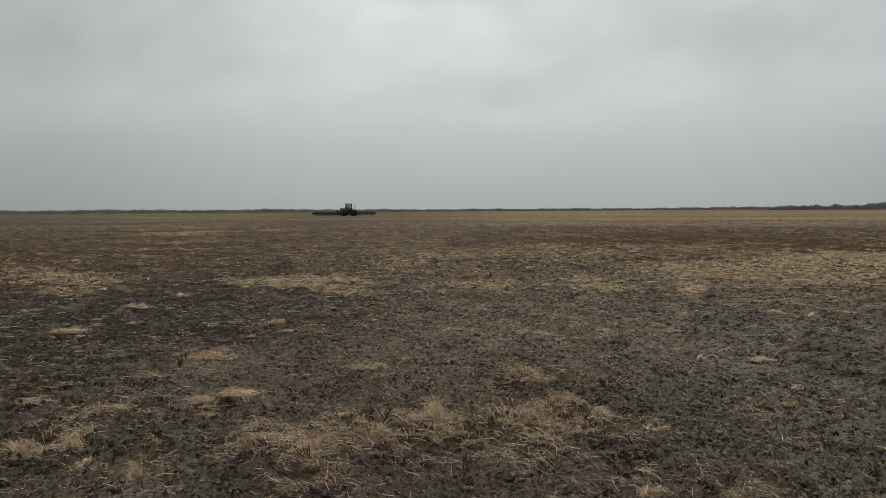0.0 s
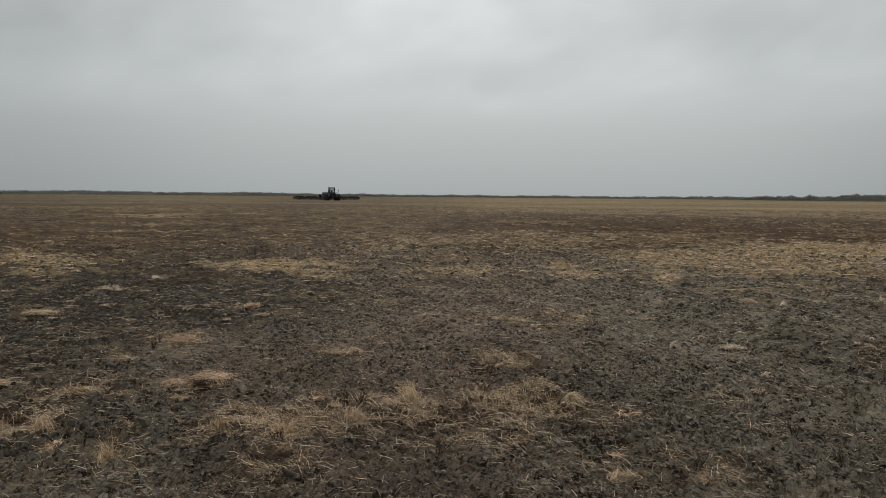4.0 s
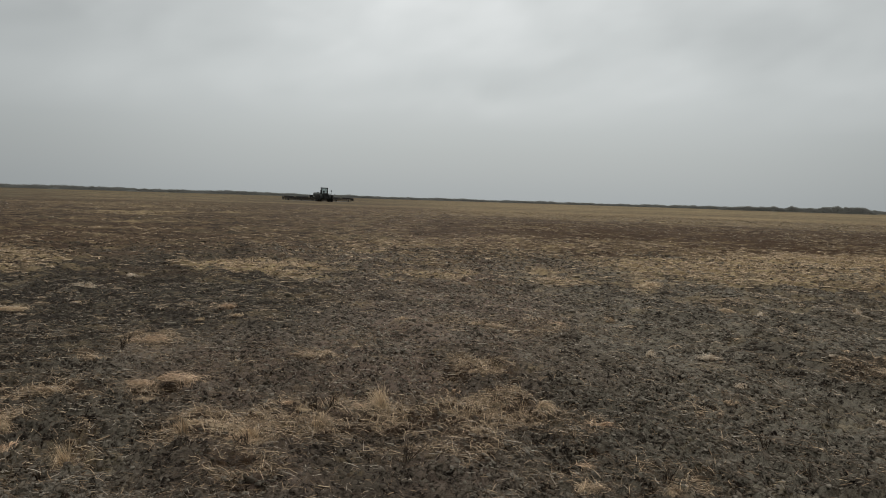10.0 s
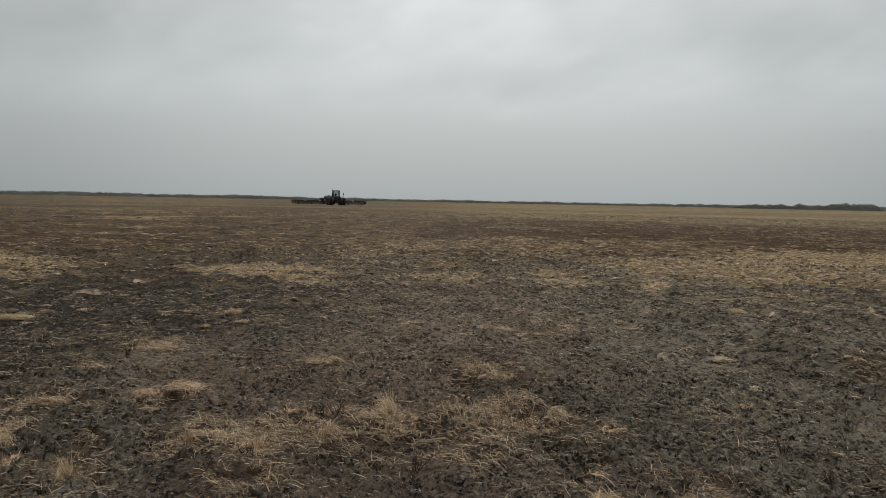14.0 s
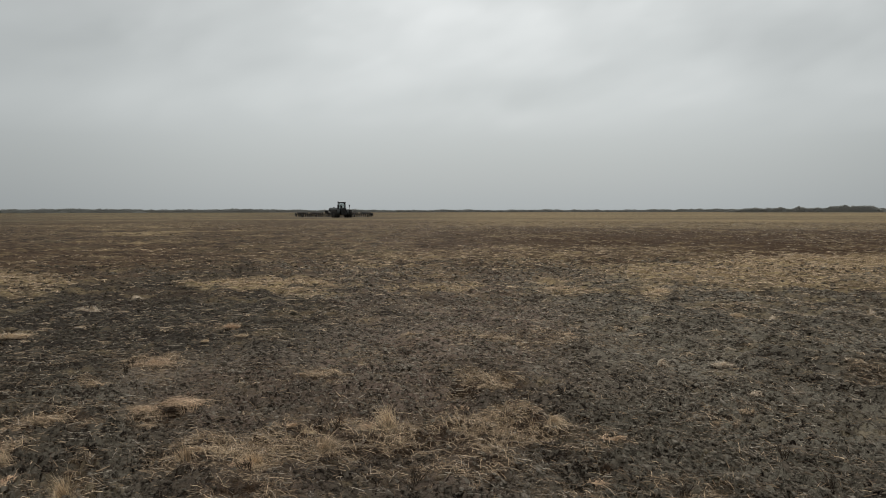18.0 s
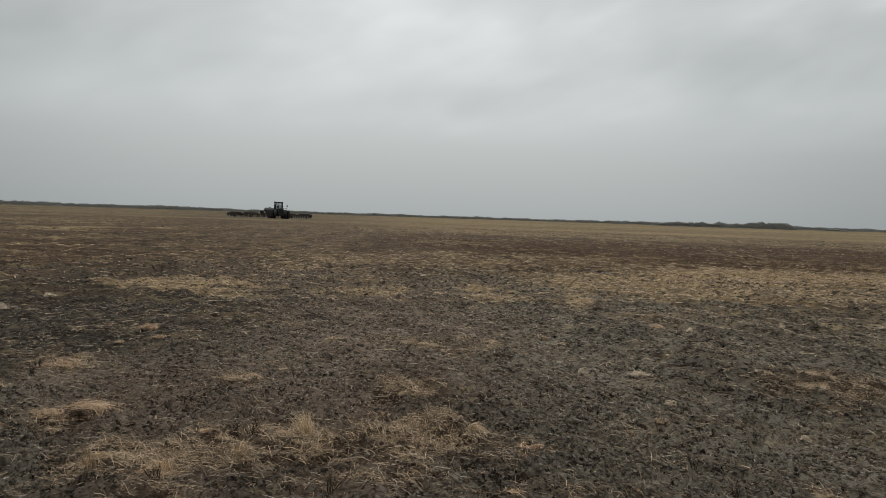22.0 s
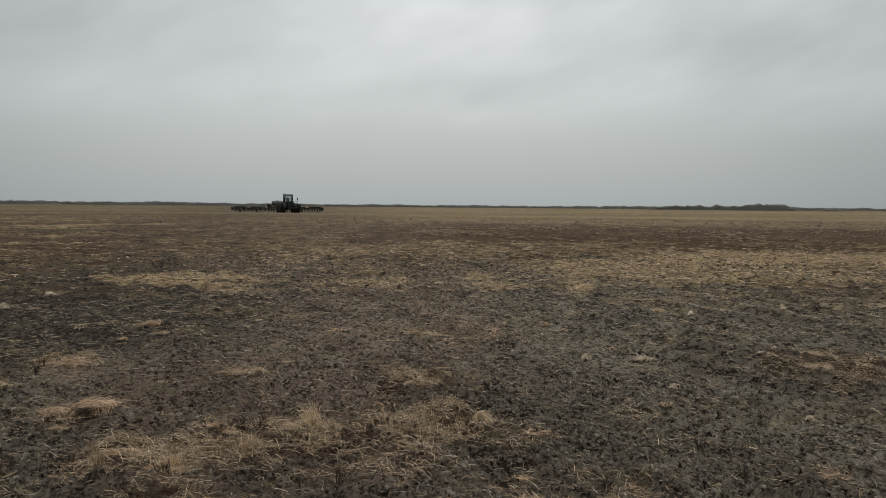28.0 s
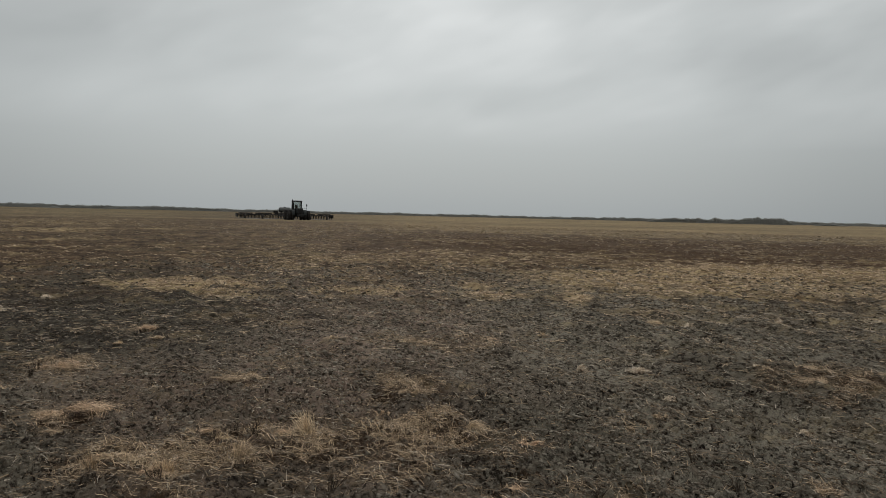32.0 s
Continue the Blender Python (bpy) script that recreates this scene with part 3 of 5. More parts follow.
def litter(seed, count, near, far, power, length, width, lift, material, name, label, least=0.05, tilt=0.6, above=0.0, nodes=3):
    rng = np.random.RandomState(seed)
    d = (near ** power + rng.rand(count) * (far ** power - near ** power)) ** (1 / power)
    a = np.radians(rng.uniform(-34, 40, count))
    x, y = d * np.sin(a), d * np.cos(a)
    c = cover(x, y)
    clump = lattice(x * 3.1, y * 3.1, 21) * 0.6 + lattice(x * 8, y * 8, 22) * 0.4
    keep = rng.rand(count) < np.clip((c - above) / (1 - above), least, 1.0) * step(0.25, 0.75, clump) * 1.5
    x, y, d, c = x[keep], y[keep], d[keep], c[keep]
    n = len(x)
    ln = rng.uniform(*length, n) * (0.6 + 0.8 * rng.rand(n))
    wd = width * rng.uniform(0.7, 1.4, n) * np.maximum(1.0, d / 9.0)
    v, f = strands(rng, x, y, ln, wd, lift * rng.rand(n) ** 2 * (0.5 + 1.6 * np.clip(c, 0, 1)), tilt, nodes=nodes)
    return tagged(new(name, quick_mesh(name, v, f, material)), label, "straw", kind="stuff")


def clumps(seed, count, near, far, power, material, name, label, span=(0.04, 0.13), far_side=False):
    """Small raised wisps of straw, each a handful of stalks that lean over one another."""
    rng = np.random.RandomState(seed)
    d = (near ** power + rng.rand(count) * (far ** power - near ** power)) ** (1 / power)
    a = np.radians(rng.uniform(-34, 40, count))
    x, y = d * np.sin(a), d * np.cos(a)
    if far_side:  # the pale streaks that lie out in the brown belt
        chance = (0.12 + 0.88 * step(-0.07, 0.1, a)) * step(0.35, 0.7, lattice(x * 0.3, y * 0.12, 64)) * (1 - step(0.75 * far, far, d))
    else:
        chance = np.clip(0.04 + 1.5 * (cover(x, y) - 0.15), 0.03, 1)
    keep = rng.rand(count) < chance
    x, y, d = x[keep], y[keep], d[keep]
    each = 9
    n = len(x) * each
    size = np.repeat(rng.uniform(*span, len(x)) * np.maximum(1.0, d / 22) ** 0.5, each)
    main = np.repeat(rng.uniform(0, math.pi, len(x)), each)
    cx, cy, far_off = np.repeat(x, each), np.repeat(y, each), np.repeat(d, each)
    h = main + rng.normal(0, 0.6, n)
    px, py = cx + rng.normal(0, 0.35, n) * size, cy + rng.normal(0, 0.35, n) * size
    top = size * rng.uniform(0.05, 0.30, n)
    wd = 0.0032 * rng.uniform(0.7, 1.4, n) * np.maximum(1.0, far_off / 8) ** 0.8 / 2
    base = relief(cx, cy)
    rows = []
    for s, up in ((-1.0, 0.0), (-0.2, 1.0), (1.0, 0.15)):
        e = size * s * rng.uniform(0.7, 1.2, n)
        z = base + 0.002 + top * up
        nx, ny = -np.sin(h) * wd, np.cos(h) * wd
        lean = wd * rng.uniform(-0.9, 0.9, n)
        rows += [np.stack([px + np.cos(h) * e + nx, py + np.sin(h) * e + ny, z + lean], 1), np.stack([px + np.cos(h) * e - nx, py + np.sin(h) * e - ny, z - lean], 1)]
    v = np.stack(rows, 1).reshape(-1, 3)
    b = (np.arange(n) * 6)[:, None]
    f = np.concatenate([b + np.array([[2 * k, 2 * k + 1, 2 * k + 3, 2 * k + 2]]) for k in range(2)], 0)
    return tagged(new(name, quick_mesh(name, v, f, material)), label, "straw", kind="stuff")


clumps(11, 16000, 9, 36, 1.0, STRAW, "straw_wisps", "small raised wisps of tan straw on the field")
clumps(12, 9000, 10, 60, 1.0, STUBBLE, "brown_stubble_wisps", "small raised wisps of brown stubble on the field")
clumps(14, 11000, 31, 125, 0.7, STUBBLE_PALE, "far_straw_streaks", "pale straw lying in streaks far out on the brown field", (0.05, 0.14), True)
litter(1, 1200000, 3.4, 14, 1.3, (0.03, 0.12), 0.0024, 0.045, STRAW, "straw_litter", "loose dry tan straw strewn over the dark soil", 0.012, above=0.13)
litter(2, 190000, 11, 32, 1.0, (0.05, 0.18), 0.0030, 0.04, STRAW, "far_straw_litter", "loose dry tan straw in patches on the dark field", 0.06, 1.0, nodes=2)
litter(3, 330000, 3.4, 15, 1.2, (0.03, 0.13), 0.0021, 0.03, STRAW_GREY, "bleached_straw_litter", "bleached pale straw bits scattered on the soil", 0.09)
litter(4, 700000, 3.4, 12, 1.2, (0.03, 0.11), 0.0024, 0.03, STUBBLE, "rotted_straw_litter", "rotted brown straw matted under the loose straw", 0.03)
litter(5, 120000, 22, 120, 0.8, (0.07, 0.26), 0.0026, 0.04, STUBBLE_PALE, "distant_straw_litter", "straw streaks lying far out on the field", 0.04, 1.0, nodes=2)
litter(8, 150000, 8, 30, 1.0, (0.05, 0.20), 0.0027, 0.035, STRAW_PALE, "pale_straw_litter", "bright pale straw at the heart of the patches", 0.0, 0.8, 0.55, nodes=2)
bits(6, 90000, 3.2, 44, 0.8, (0.02, 0.08), 0.0042, STUBBLE, "brown_stalk_litter", "short brown stalk ends strewn all over the soil")
bits(7, 60000, 3.4, 9, 1.2, (0.02, 0.07), 0.0032, LITTER_DARK, "black_stalk_litter", "short blackened stalk ends strewn all over the soil")
bits(9, 60000, 6.5, 30, 0.9, (0.02, 0.06), 0.0034, STRAW_GREY, "pale_stalk_litter", "short pale stalk ends strewn over the brown soil", 0.25)
bits(10, 45000, 28, 120, 0.5, (0.02, 0.06), 0.0055, STRAW_GREY, "far_pale_stalk_litter", "pale straw ends in dashes on the far burnt strip", 0.12)


def clods(seed, count, near, far, power):
    """Flat crumbs of crusted soil with undercut edges, lying loose on the field."""
    rng = np.random.RandomState(seed)
    d = (near ** power + rng.rand(count) * (far ** power - near ** power)) ** (1 / power)
    a = np.radians(rng.uniform(-34, 40, count))
    x, y = d * np.sin(a), d * np.cos(a)
    open_soil = step(0.25, 0.7, bare(x, y)) * (1 - 0.8 * step(0.15, 0.5, cover(x, y)))
    keep = rng.rand(count) < (0.2 + 0.8 * open_soil) * (0.3 + 0.7 * step(0.2, 0.6, lattice(x * 2.3, y * 2.3, 74)))
    x, y, d = x[keep], y[keep], d[keep]
    n = len(x)
    size = 0.0125 * np.exp(rng.normal(0, 0.33, n)) * (1 + np.maximum(0, d - 6) / 11)
    tall = size * rng.uniform(0.25, 0.7, n)
    base = relief(x, y)
    turn = rng.uniform(0, 2 * math.pi, n)
    lean = rng.uniform(-0.4, 0.4, (2, n))
    rows = []
    for level, wide in ((-0.4, 0.8), (0.5, 1.0)):
        for k in range(4):
            b = turn + math.pi * k / 2 + rng.uniform(-0.35, 0.35, n)
            r = size * wide * rng.uniform(0.65, 1.3, n)
            u, w = np.cos(b) * r, np.sin(b) * r * 1.5
            px, py = u * 0.969 - w * 0.247, u * 0.247 + w * 0.969
            rows.append(np.stack([x + px, y + py, base + tall * (level + (rng.uniform(-0.3, 0.3, n) if level > 0 else 0)) + (px * lean[0] + py * lean[1]) * (level > 0)], 1))
    v = np.stack(rows, 1).reshape(-1, 3)
    b = (np.arange(n) * 8)[:, None]
    ring = [[k, (k + 1) % 4, 4 + (k + 1) % 4, 4 + k] for k in range(4)] + [[4, 5, 6, 7]]
    quads = np.concatenate([b + np.array([q]) for q in ring], 0)
    me = quick_mesh("soil_clods", v, quads, CLOD)
    at = me.attributes.new("damp", "FLOAT", "POINT")
    at.data.foreach_set("value", np.repeat(bare(x, y), 8).astype(np.float32))
    return tagged(new("soil_clods", me), "loose grey-brown crumbs of crusted soil strewn over the field", "soil", kind="stuff")


clods(15, 125000, 3.4, 26, 0.55)


# ---- tufts of straw, each a thing ----
def blades(rng, n, path):
    """n ribbons, each along the points that path(rng) gives as (list of Vector, width)."""
    verts, faces = [], []
    for _ in range(n):
        pts, width = path(rng)
        base = len(verts)
        for k, p in enumerate(pts):
            ahead = (pts[min(k + 1, len(pts) - 1)] - pts[max(k - 1, 0)])
            across = ahead.cross(Vector((rng.uniform(-0.5, 0.5), rng.uniform(-0.5, 0.5), 1)))
            if across.length < 1e-6:
                across = Vector((1, 0, 0))
            across.normalize()
            w = width * (1 - 0.75 * k / (len(pts) - 1)) / 2
            verts += [p + across * w, p - across * w]
        faces += [(base + 2 * k, base + 2 * k + 1, base + 2 * k + 3, base + 2 * k + 2) for k in range(len(pts) - 1)]
    return verts, faces


def fan(rng, w, h):
    """A splayed clump of stubble with broken stalks round its foot."""
    lean = rng.uniform(0, 2 * math.pi)
    tip = Vector((math.cos(lean), math.sin(lean), 0)) * w * 0.35

    def path(r):
        a = r.uniform(0, 2 * math.pi)
        e = Vector((math.cos(a), math.sin(a), 0))
        wd = r.uniform(0.002, 0.0038)
        b = r.uniform(0, 2 * math.pi)
        if r.rand() < 0.36:  # broken stalks that lie round the foot
            foot = e * r.uniform(0.0, 0.6) * w
            run = Vector((math.cos(b), math.sin(b), r.uniform(0, 0.2))) * w * r.uniform(0.3, 0.9)
            side = Vector((-run.y, run.x, 0)) * r.normal(0, 0.25)
            return [foot + Vector((0, 0, 0.004)) + run * s + side * s * s + Vector((0, 0, 0.03 * s * (1 - s))) for s in (0, 0.35, 0.7, 1.0)], wd
        foot = e * abs(r.normal(0, 0.16)) * w
        tall = h * r.uniform(0.25, 1.05)
        out = e * w * abs(r.normal(0, 0.2)) + tip * r.uniform(0.0, 1.6)
        wave = Vector((math.cos(b), math.sin(b), 0)) * w * r.normal(0, 0.06)
        pts = [foot + out * s ** 1.5 + wave * s * (1 - s) * 3 + Vector((0, 0, tall * s)) for s in (0, 0.35, 0.7)]
        fall = r.rand() < 0.35
        pts.append(pts[-1] + out * 0.5 + wave + Vector((math.cos(b) * 0.25 * w, math.sin(b) * 0.25 * w, -0.4 * tall)) * (1 if fall else 0) + Vector((0, 0, 0 if fall else tall * 0.3)))
        return pts, wd
    return blades(rng, int(130 + 800 * w), path)


def sheaf(rng, w, h):
    """A swath of straw: a few handfuls dropped over one another, each splayed like a broom, with stalks astray."""
    lie = rng.uniform(-0.4, 0.4)
    bundles = []
    for k in range(4):
        a = lie + rng.normal(0, 0.35) + (math.pi if rng.rand() < 0.4 else 0)
        ln = w * rng.uniform(0.4, 0.75)
        mid = Vector((rng.normal(0, 0.16) * w, rng.normal(0, 0.07) * w, 0))
        bundles.append((mid - Vector((math.cos(a), math.sin(a), 0)) * ln * 0.5, a, ln, rng.uniform(0.10, 0.30), h * rng.uniform(0.4, 1.0)))

    def path(r):
        wd = r.uniform(0.002, 0.004)
        if r.rand() < 0.30:  # astray in all directions, some with an end in the air
            a = r.uniform(0, 2 * math.pi)
            ln = w * r.uniform(0.12, 0.40)
            foot = Vector((r.normal(0, 0.2) * w, r.normal(0, 0.10) * w, 0.003 + 0.3 * h * r.rand()))
            up, bow = h * max(0.0, r.normal(-0.2, 0.55)), r.normal(0, 0.7)
            return [foot + Vector((math.cos(a + bow * s) * ln * s, math.sin(a + bow * s) * ln * s, up * s + 0.2 * h * s * (1 - s))) for s in (0, 0.35, 0.7, 1.0)], wd
        root, a, ln, splay, top = bundles[min(3, int(abs(r.normal(0, 1.6))))]
        off = r.normal(0, 1)
        a = a + splay * off
        bow = r.normal(0, 0.25)
        foot = root + Vector((-math.sin(a), math.cos(a), 0)) * (0.022 * w * r.normal(0, 1)) + Vector((math.cos(a), math.sin(a), 0)) * (ln * r.uniform(-0.12, 0.35))
        ln = ln * r.uniform(0.35, 0.85)
        crown = top * r.uniform(0.2, 1.0) * math.exp(-0.5 * off * off)
        return [foot + Vector((math.cos(a + bow * s) * ln * s, math.sin(a + bow * s) * ln * s, 0.003 + crown * math.sin(math.pi * (0.15 + 0.8 * s)))) for s in (0, 0.33, 0.67, 1.0)], wd
    return blades(rng, int(190 + 640 * w), path)


def rotted_shade_foot(rng, w, h):
    """Dark rotted stalks matted round the foot of a tuft; they also paint its shade."""
    def path(r):
        a, b = r.uniform(0, 2 * math.pi), r.uniform(0, 2 * math.pi)
        out = w * abs(r.normal(0, 0.42))
        foot = Vector((math.cos(a) * out, math.sin(a) * out * 0.8, 0.002 + 0.25 * h * r.rand() * math.exp(-(out / (0.4 * w)) ** 2)))
        run = Vector((math.cos(b), math.sin(b), r.uniform(-0.02, 0.16))) * r.uniform(0.04, 0.13)
        side = Vector((-run.y, run.x, 0)) * r.normal(0, 0.3)
        return [foot + run * s + side * s * s for s in (0, 0.5, 1.0)], r.uniform(0.002, 0.0045)
    return blades(rng, int(50 + 330 * w), path)


def knot(rng, w, h):
    """A small pulled-out wisp of straw: fans from one end, folds over, with loose ends."""
    tilt = rng.uniform(-0.9, 0.9)

    def path(r):
        if r.rand() < 0.25:
            a, ln = r.uniform(0, 2 * math.pi), w * r.uniform(0.3, 0.8)
            foot = Vector((r.normal(0, 0.3) * w, r.normal(0, 0.25) * w, 0.004))
            return [foot + Vector((math.cos(a + s * 0.4), math.sin(a + s * 0.4), 0.15 * r.rand())) * ln * s for s in (0, 0.35, 0.7, 1.0)], r.uniform(0.0018, 0.0034)
        spread = r.normal(0, 0.38)
        a = tilt + spread
        ln, top = w * r.uniform(0.55, 1.15), h * r.uniform(0.45, 1.1) * math.exp(-(spread / 0.7) ** 2)
        root = Vector((-0.45 * w * math.cos(tilt) + r.normal(0, 0.06) * w, -0.45 * w * math.sin(tilt) + r.normal(0, 0.06) * w, 0.006))
        fold = r.normal(0, 0.35)
        return [root + Vector((math.cos(a + fold * s) * ln * s, math.sin(a + fold * s) * ln * s, top * math.sin(math.pi * min(1, 0.12 + s * 0.86)) ** 0.8)) for s in (0, 0.22, 0.48, 0.75, 1.0)], r.uniform(0.002, 0.0038)
    return blades(rng, 210, path)


def arch(rng, w, h):
    """A swath pushed up into an arch over a dark hollow, a curled clump at its foot."""
    def path(r):
        wd = r.uniform(0.0018, 0.0036)
        kind = r.rand()
        if kind < 0.30:  # the curl at one end
            a0, rad, turn = r.uniform(0, 2 * math.pi), w * r.uniform(0.04, 0.17), r.uniform(0.9, 2.2)
            cx, cy, lift = -0.42 * w + r.normal(0, 0.03) * w, r.normal(0, 0.04) * w, h * r.uniform(0.1, 0.65)
            return [Vector((cx + rad * 1.25 * math.cos(a0 + turn * s), cy + rad * math.sin(a0 + turn * s), 0.006 + lift * (1 - 0.7 * abs(2 * s - 1)) * (1 - rad / (0.3 * w)))) for s in (0, 0.25, 0.5, 0.75, 1.0)], wd
        if kind < 0.48:  # loose stalks all round
            a, ln = r.uniform(0, 2 * math.pi), w * r.uniform(0.12, 0.4)
            foot = Vector((r.uniform(-0.65, 0.6) * w, r.normal(0, 0.16) * w, 0.005))
            return [foot + Vector((math.cos(a + s * 0.5), math.sin(a + s * 0.5), 0.12 * r.rand())) * ln * s for s in (0, 0.35, 0.7, 1.0)], wd
        if kind < 0.60:  # stalks that hang from the edge to the ground in front
            x = w * r.uniform(0.08, 0.5)
            lean, out = w * r.normal(0.02, 0.09), w * r.uniform(0.04, 0.16)
            return [Vector((x + lean * s, -0.10 * w - out * s, 0.85 * h * (1 - s) ** 1.3 * math.sin(math.pi * min(0.9, 0.25 + x / w)) + 0.005)) for s in (0, 0.35, 0.7, 1.0)], wd
        # the arch leans over to its open side like an awning
        c = 0.75 * r.rand() ** 1.2
        x0, x1 = w * r.normal(-0.24, 0.06), w * r.normal(0.44, 0.09)
        top = h * (1 - c * c) * r.uniform(0.62, 1.15)
        u0 = r.uniform(0.0, 0.6)
        u1 = min(1.0, u0 + r.uniform(0.3, 0.7))
        skew, cross = r.normal(0, 0.08) * w, r.normal(0, 0.19) * w
        stray = abs(r.normal(0, 0.05)) if r.rand() < 0.45 else 0.0
        pts = []
        for i in range(6):
            s = u0 + (u1 - u0) * i / 5
            y = (0.04 + 0.24 * c) * w - 0.16 * w * (1 - c) * math.sin(math.pi * s) + skew * math.sin(3 * s) + cross * (s - 0.5)
            pts.append(Vector((x0 + (x1 - x0) * s, y, 0.006 + top * math.sin(math.pi * s ** 0.8) ** 0.9 + stray * (i / 5) ** 2 + r.normal(0, 0.005))))
        return pts, wd * 1.25
    return blades(rng, 470, path)


def seat(x, y, w):
    """The height at which a thing of width w rests on the uneven crust."""
    k = np.arange(12)
    px = x + 0.4 * w * np.cos(k * 2.4) * np.sqrt((k + 0.5) / 12)
    py = y + 0.4 * w * np.sin(k * 2.4) * np.sqrt((k + 0.5) / 12)
    return float(np.percentile(relief(px, py), 68)) - 0.004


# x, y, width, height, straw
FANS = [
    (-0.19, 5.77, 0.23, 0.20, STRAW_PALE), (-0.61, 5.19, 0.18, 0.16, STRAW), (-2.90, 4.84, 0.17, 0.14, STRAW_PALE), (-1.96, 4.38, 0.15, 0.17, STRAW_PALE),
    (-1.47, 4.98, 0.16, 0.15, STRAW), (-1.01, 4.95, 0.22, 0.13, STRAW_PALE), (-0.58, 6.05, 0.14, 0.10, STRAW), (-3.42, 5.20, 0.16, 0.11, STRAW)]
SHEAVES = [
    (-0.36, 5.84, 0.23, 0.06, STRAW_RED), (-2.29, 6.40, 0.30, 0.09, STRAW), (-2.83, 4.93, 0.22, 0.06, STRAW), (-1.29, 5.10, 0.37, 0.08, STRAW_PALE),
    (-1.04, 4.91, 0.28, 0.07, STRAW_RED), (-0.91, 5.78, 0.16, 0.05, STRAW_RED), (3.10, 6.84, 0.16, 0.05, STRAW_WHITE), (-2.60, 10.85, 0.40, 0.09, STRAW_RED),
    (-2.24, 9.97, 0.26, 0.07, STRAW_PALE), (-5.15, 10.12, 0.62, 0.09, STRAW_PALE), (2.00, 10.14, 0.28, 0.09, STRAW_RED), (2.79, 10.44, 0.20, 0.07, STRAW_PALE),
    (4.72, 11.30, 0.40, 0.09, STRAW_PALE), (1.04, 4.16, 0.33, 0.07, STRAW), (1.54, 4.12, 0.16, 0.09, STRAW), (-0.04, 9.78, 0.32, 0.06, STRAW),
    (1.06, 9.62, 0.40, 0.06, STRAW), (0.52, 5.98, 0.28, 0.07, STRAW_PALE), (-0.77, 5.67, 0.13, 0.06, STRAW_PALE), (0.77, 9.59, 0.30, 0.07, STRAW),
    (4.54, 7.92, 0.11, 0.03, STRAW_WHITE), (4.82, 15.18, 0.52, 0.14, STRAW_PALE), (2.37, 5.76, 0.27, 0.04, STRAW), (1.38, 5.32, 0.20, 0.05, STRAW_RED),
    (1.11, 4.55, 0.14, 0.04, STRAW_RED), (2.68, 6.13, 0.14, 0.04, STRAW), (4.98, 6.64, 0.30, 0.05, STRAW), (-3.70, 6.32, 0.40, 0.03, STRAW),
    (-2.66, 9.81, 0.14, 0.05, STRAW_PALE), (-2.40, 4.62, 0.22, 0.05, STRAW_RED), (8.74, 24.2, 0.30, 0.10, STRAW_PALE), (3.00, 4.40, 0.24, 0.05, STRAW),
    (-5.32, 12.55, 0.40, 0.12, STRAW_WHITE), (-2.80, 8.26, 0.40, 0.11, STRAW_RED), (-2.92, 7.14, 0.30, 0.06, STRAW), (-1.02, 7.72, 0.42, 0.06, STRAW),
    (-0.85, 7.95, 0.16, 0.06, STRAW_PALE), (4.78, 7.21, 0.38, 0.07, STRAW), (5.44, 8.34, 0.36, 0.05, STRAW), (3.26, 8.15, 0.28, 0.07, STRAW_WHITE),
    (0.68, 5.65, 0.24, 0.06, STRAW), (-2.73, 5.86, 0.26, 0.07, STRAW), (-2.05, 5.98, 0.22, 0.05, STRAW), (0.72, 6.85, 0.30, 0.05, STRAW), (0.35, 6.45, 0.24, 0.05, STRAW_RED)]
KNOTS = [
    (1.07, 5.64, 0.15, 0.085, STRAW_PALE), (-2.59, 4.90, 0.13, 0.12, STRAW_PALE), (2.70, 8.30, 0.13, 0.085, STRAW_WHITE), (-5.34, 14.78, 0.22, 0.07, STRAW_WHITE),
    (5.38, 11.42, 0.19, 0.09, STRAW_WHITE), (6.80, 11.30, 0.11, 0.09, STRAW_WHITE), (3.66, 5.62, 0.09, 0.05, STRAW_WHITE)]
ARCHES = [(-1.95, 6.34, 0.60, 0.10, STRAW_RED)]


def hollow(rng, w, h):
    """Dark matted strands under the arch, open to one side, painting the hollow's shade."""
    def path(r):
        a = r.uniform(0, 2 * math.pi)
        c = Vector((-0.04 * w + r.normal(0, 0.045) * w, -0.13 * w + r.normal(0, 0.025) * w, h * r.uniform(0.0, 0.5)))
        run = Vector((math.cos(a), math.sin(a) * 0.4, r.uniform(-0.5, 0.3))) * w * r.uniform(0.03, 0.08)
        return [c - run, c + Vector((0, 0, 0.01 * r.rand())), c + run], r.uniform(0.004, 0.007)
    return blades(rng, 130, path)


TUFT_LABELS = {
    ("straw_tuft", STRAW): "upright splayed tuft of dry tan stubble on dark soil",
    ("straw_tuft", STRAW_PALE): "upright pale tuft of dry straw with broken stalks",
    ("straw_swath", STRAW): "low ragged swath of dull tan straw on soil",
    ("straw_swath", STRAW_PALE): "flattened swath of dry pale straw lying on soil",
    ("straw_swath", STRAW_RED): "small reddish swath of combed straw on soil",
    ("straw_swath", STRAW_WHITE): "small bleached grey-white swath of straw on soil",
    ("straw_knot", STRAW_PALE): "small pulled-out wisp of pale yellow straw on soil",
    ("straw_knot", STRAW_WHITE): "small bleached whitish wisp of straw on soil",
    ("straw_mound", STRAW_RED): "long reddish straw mound arched over a dark hollow"}
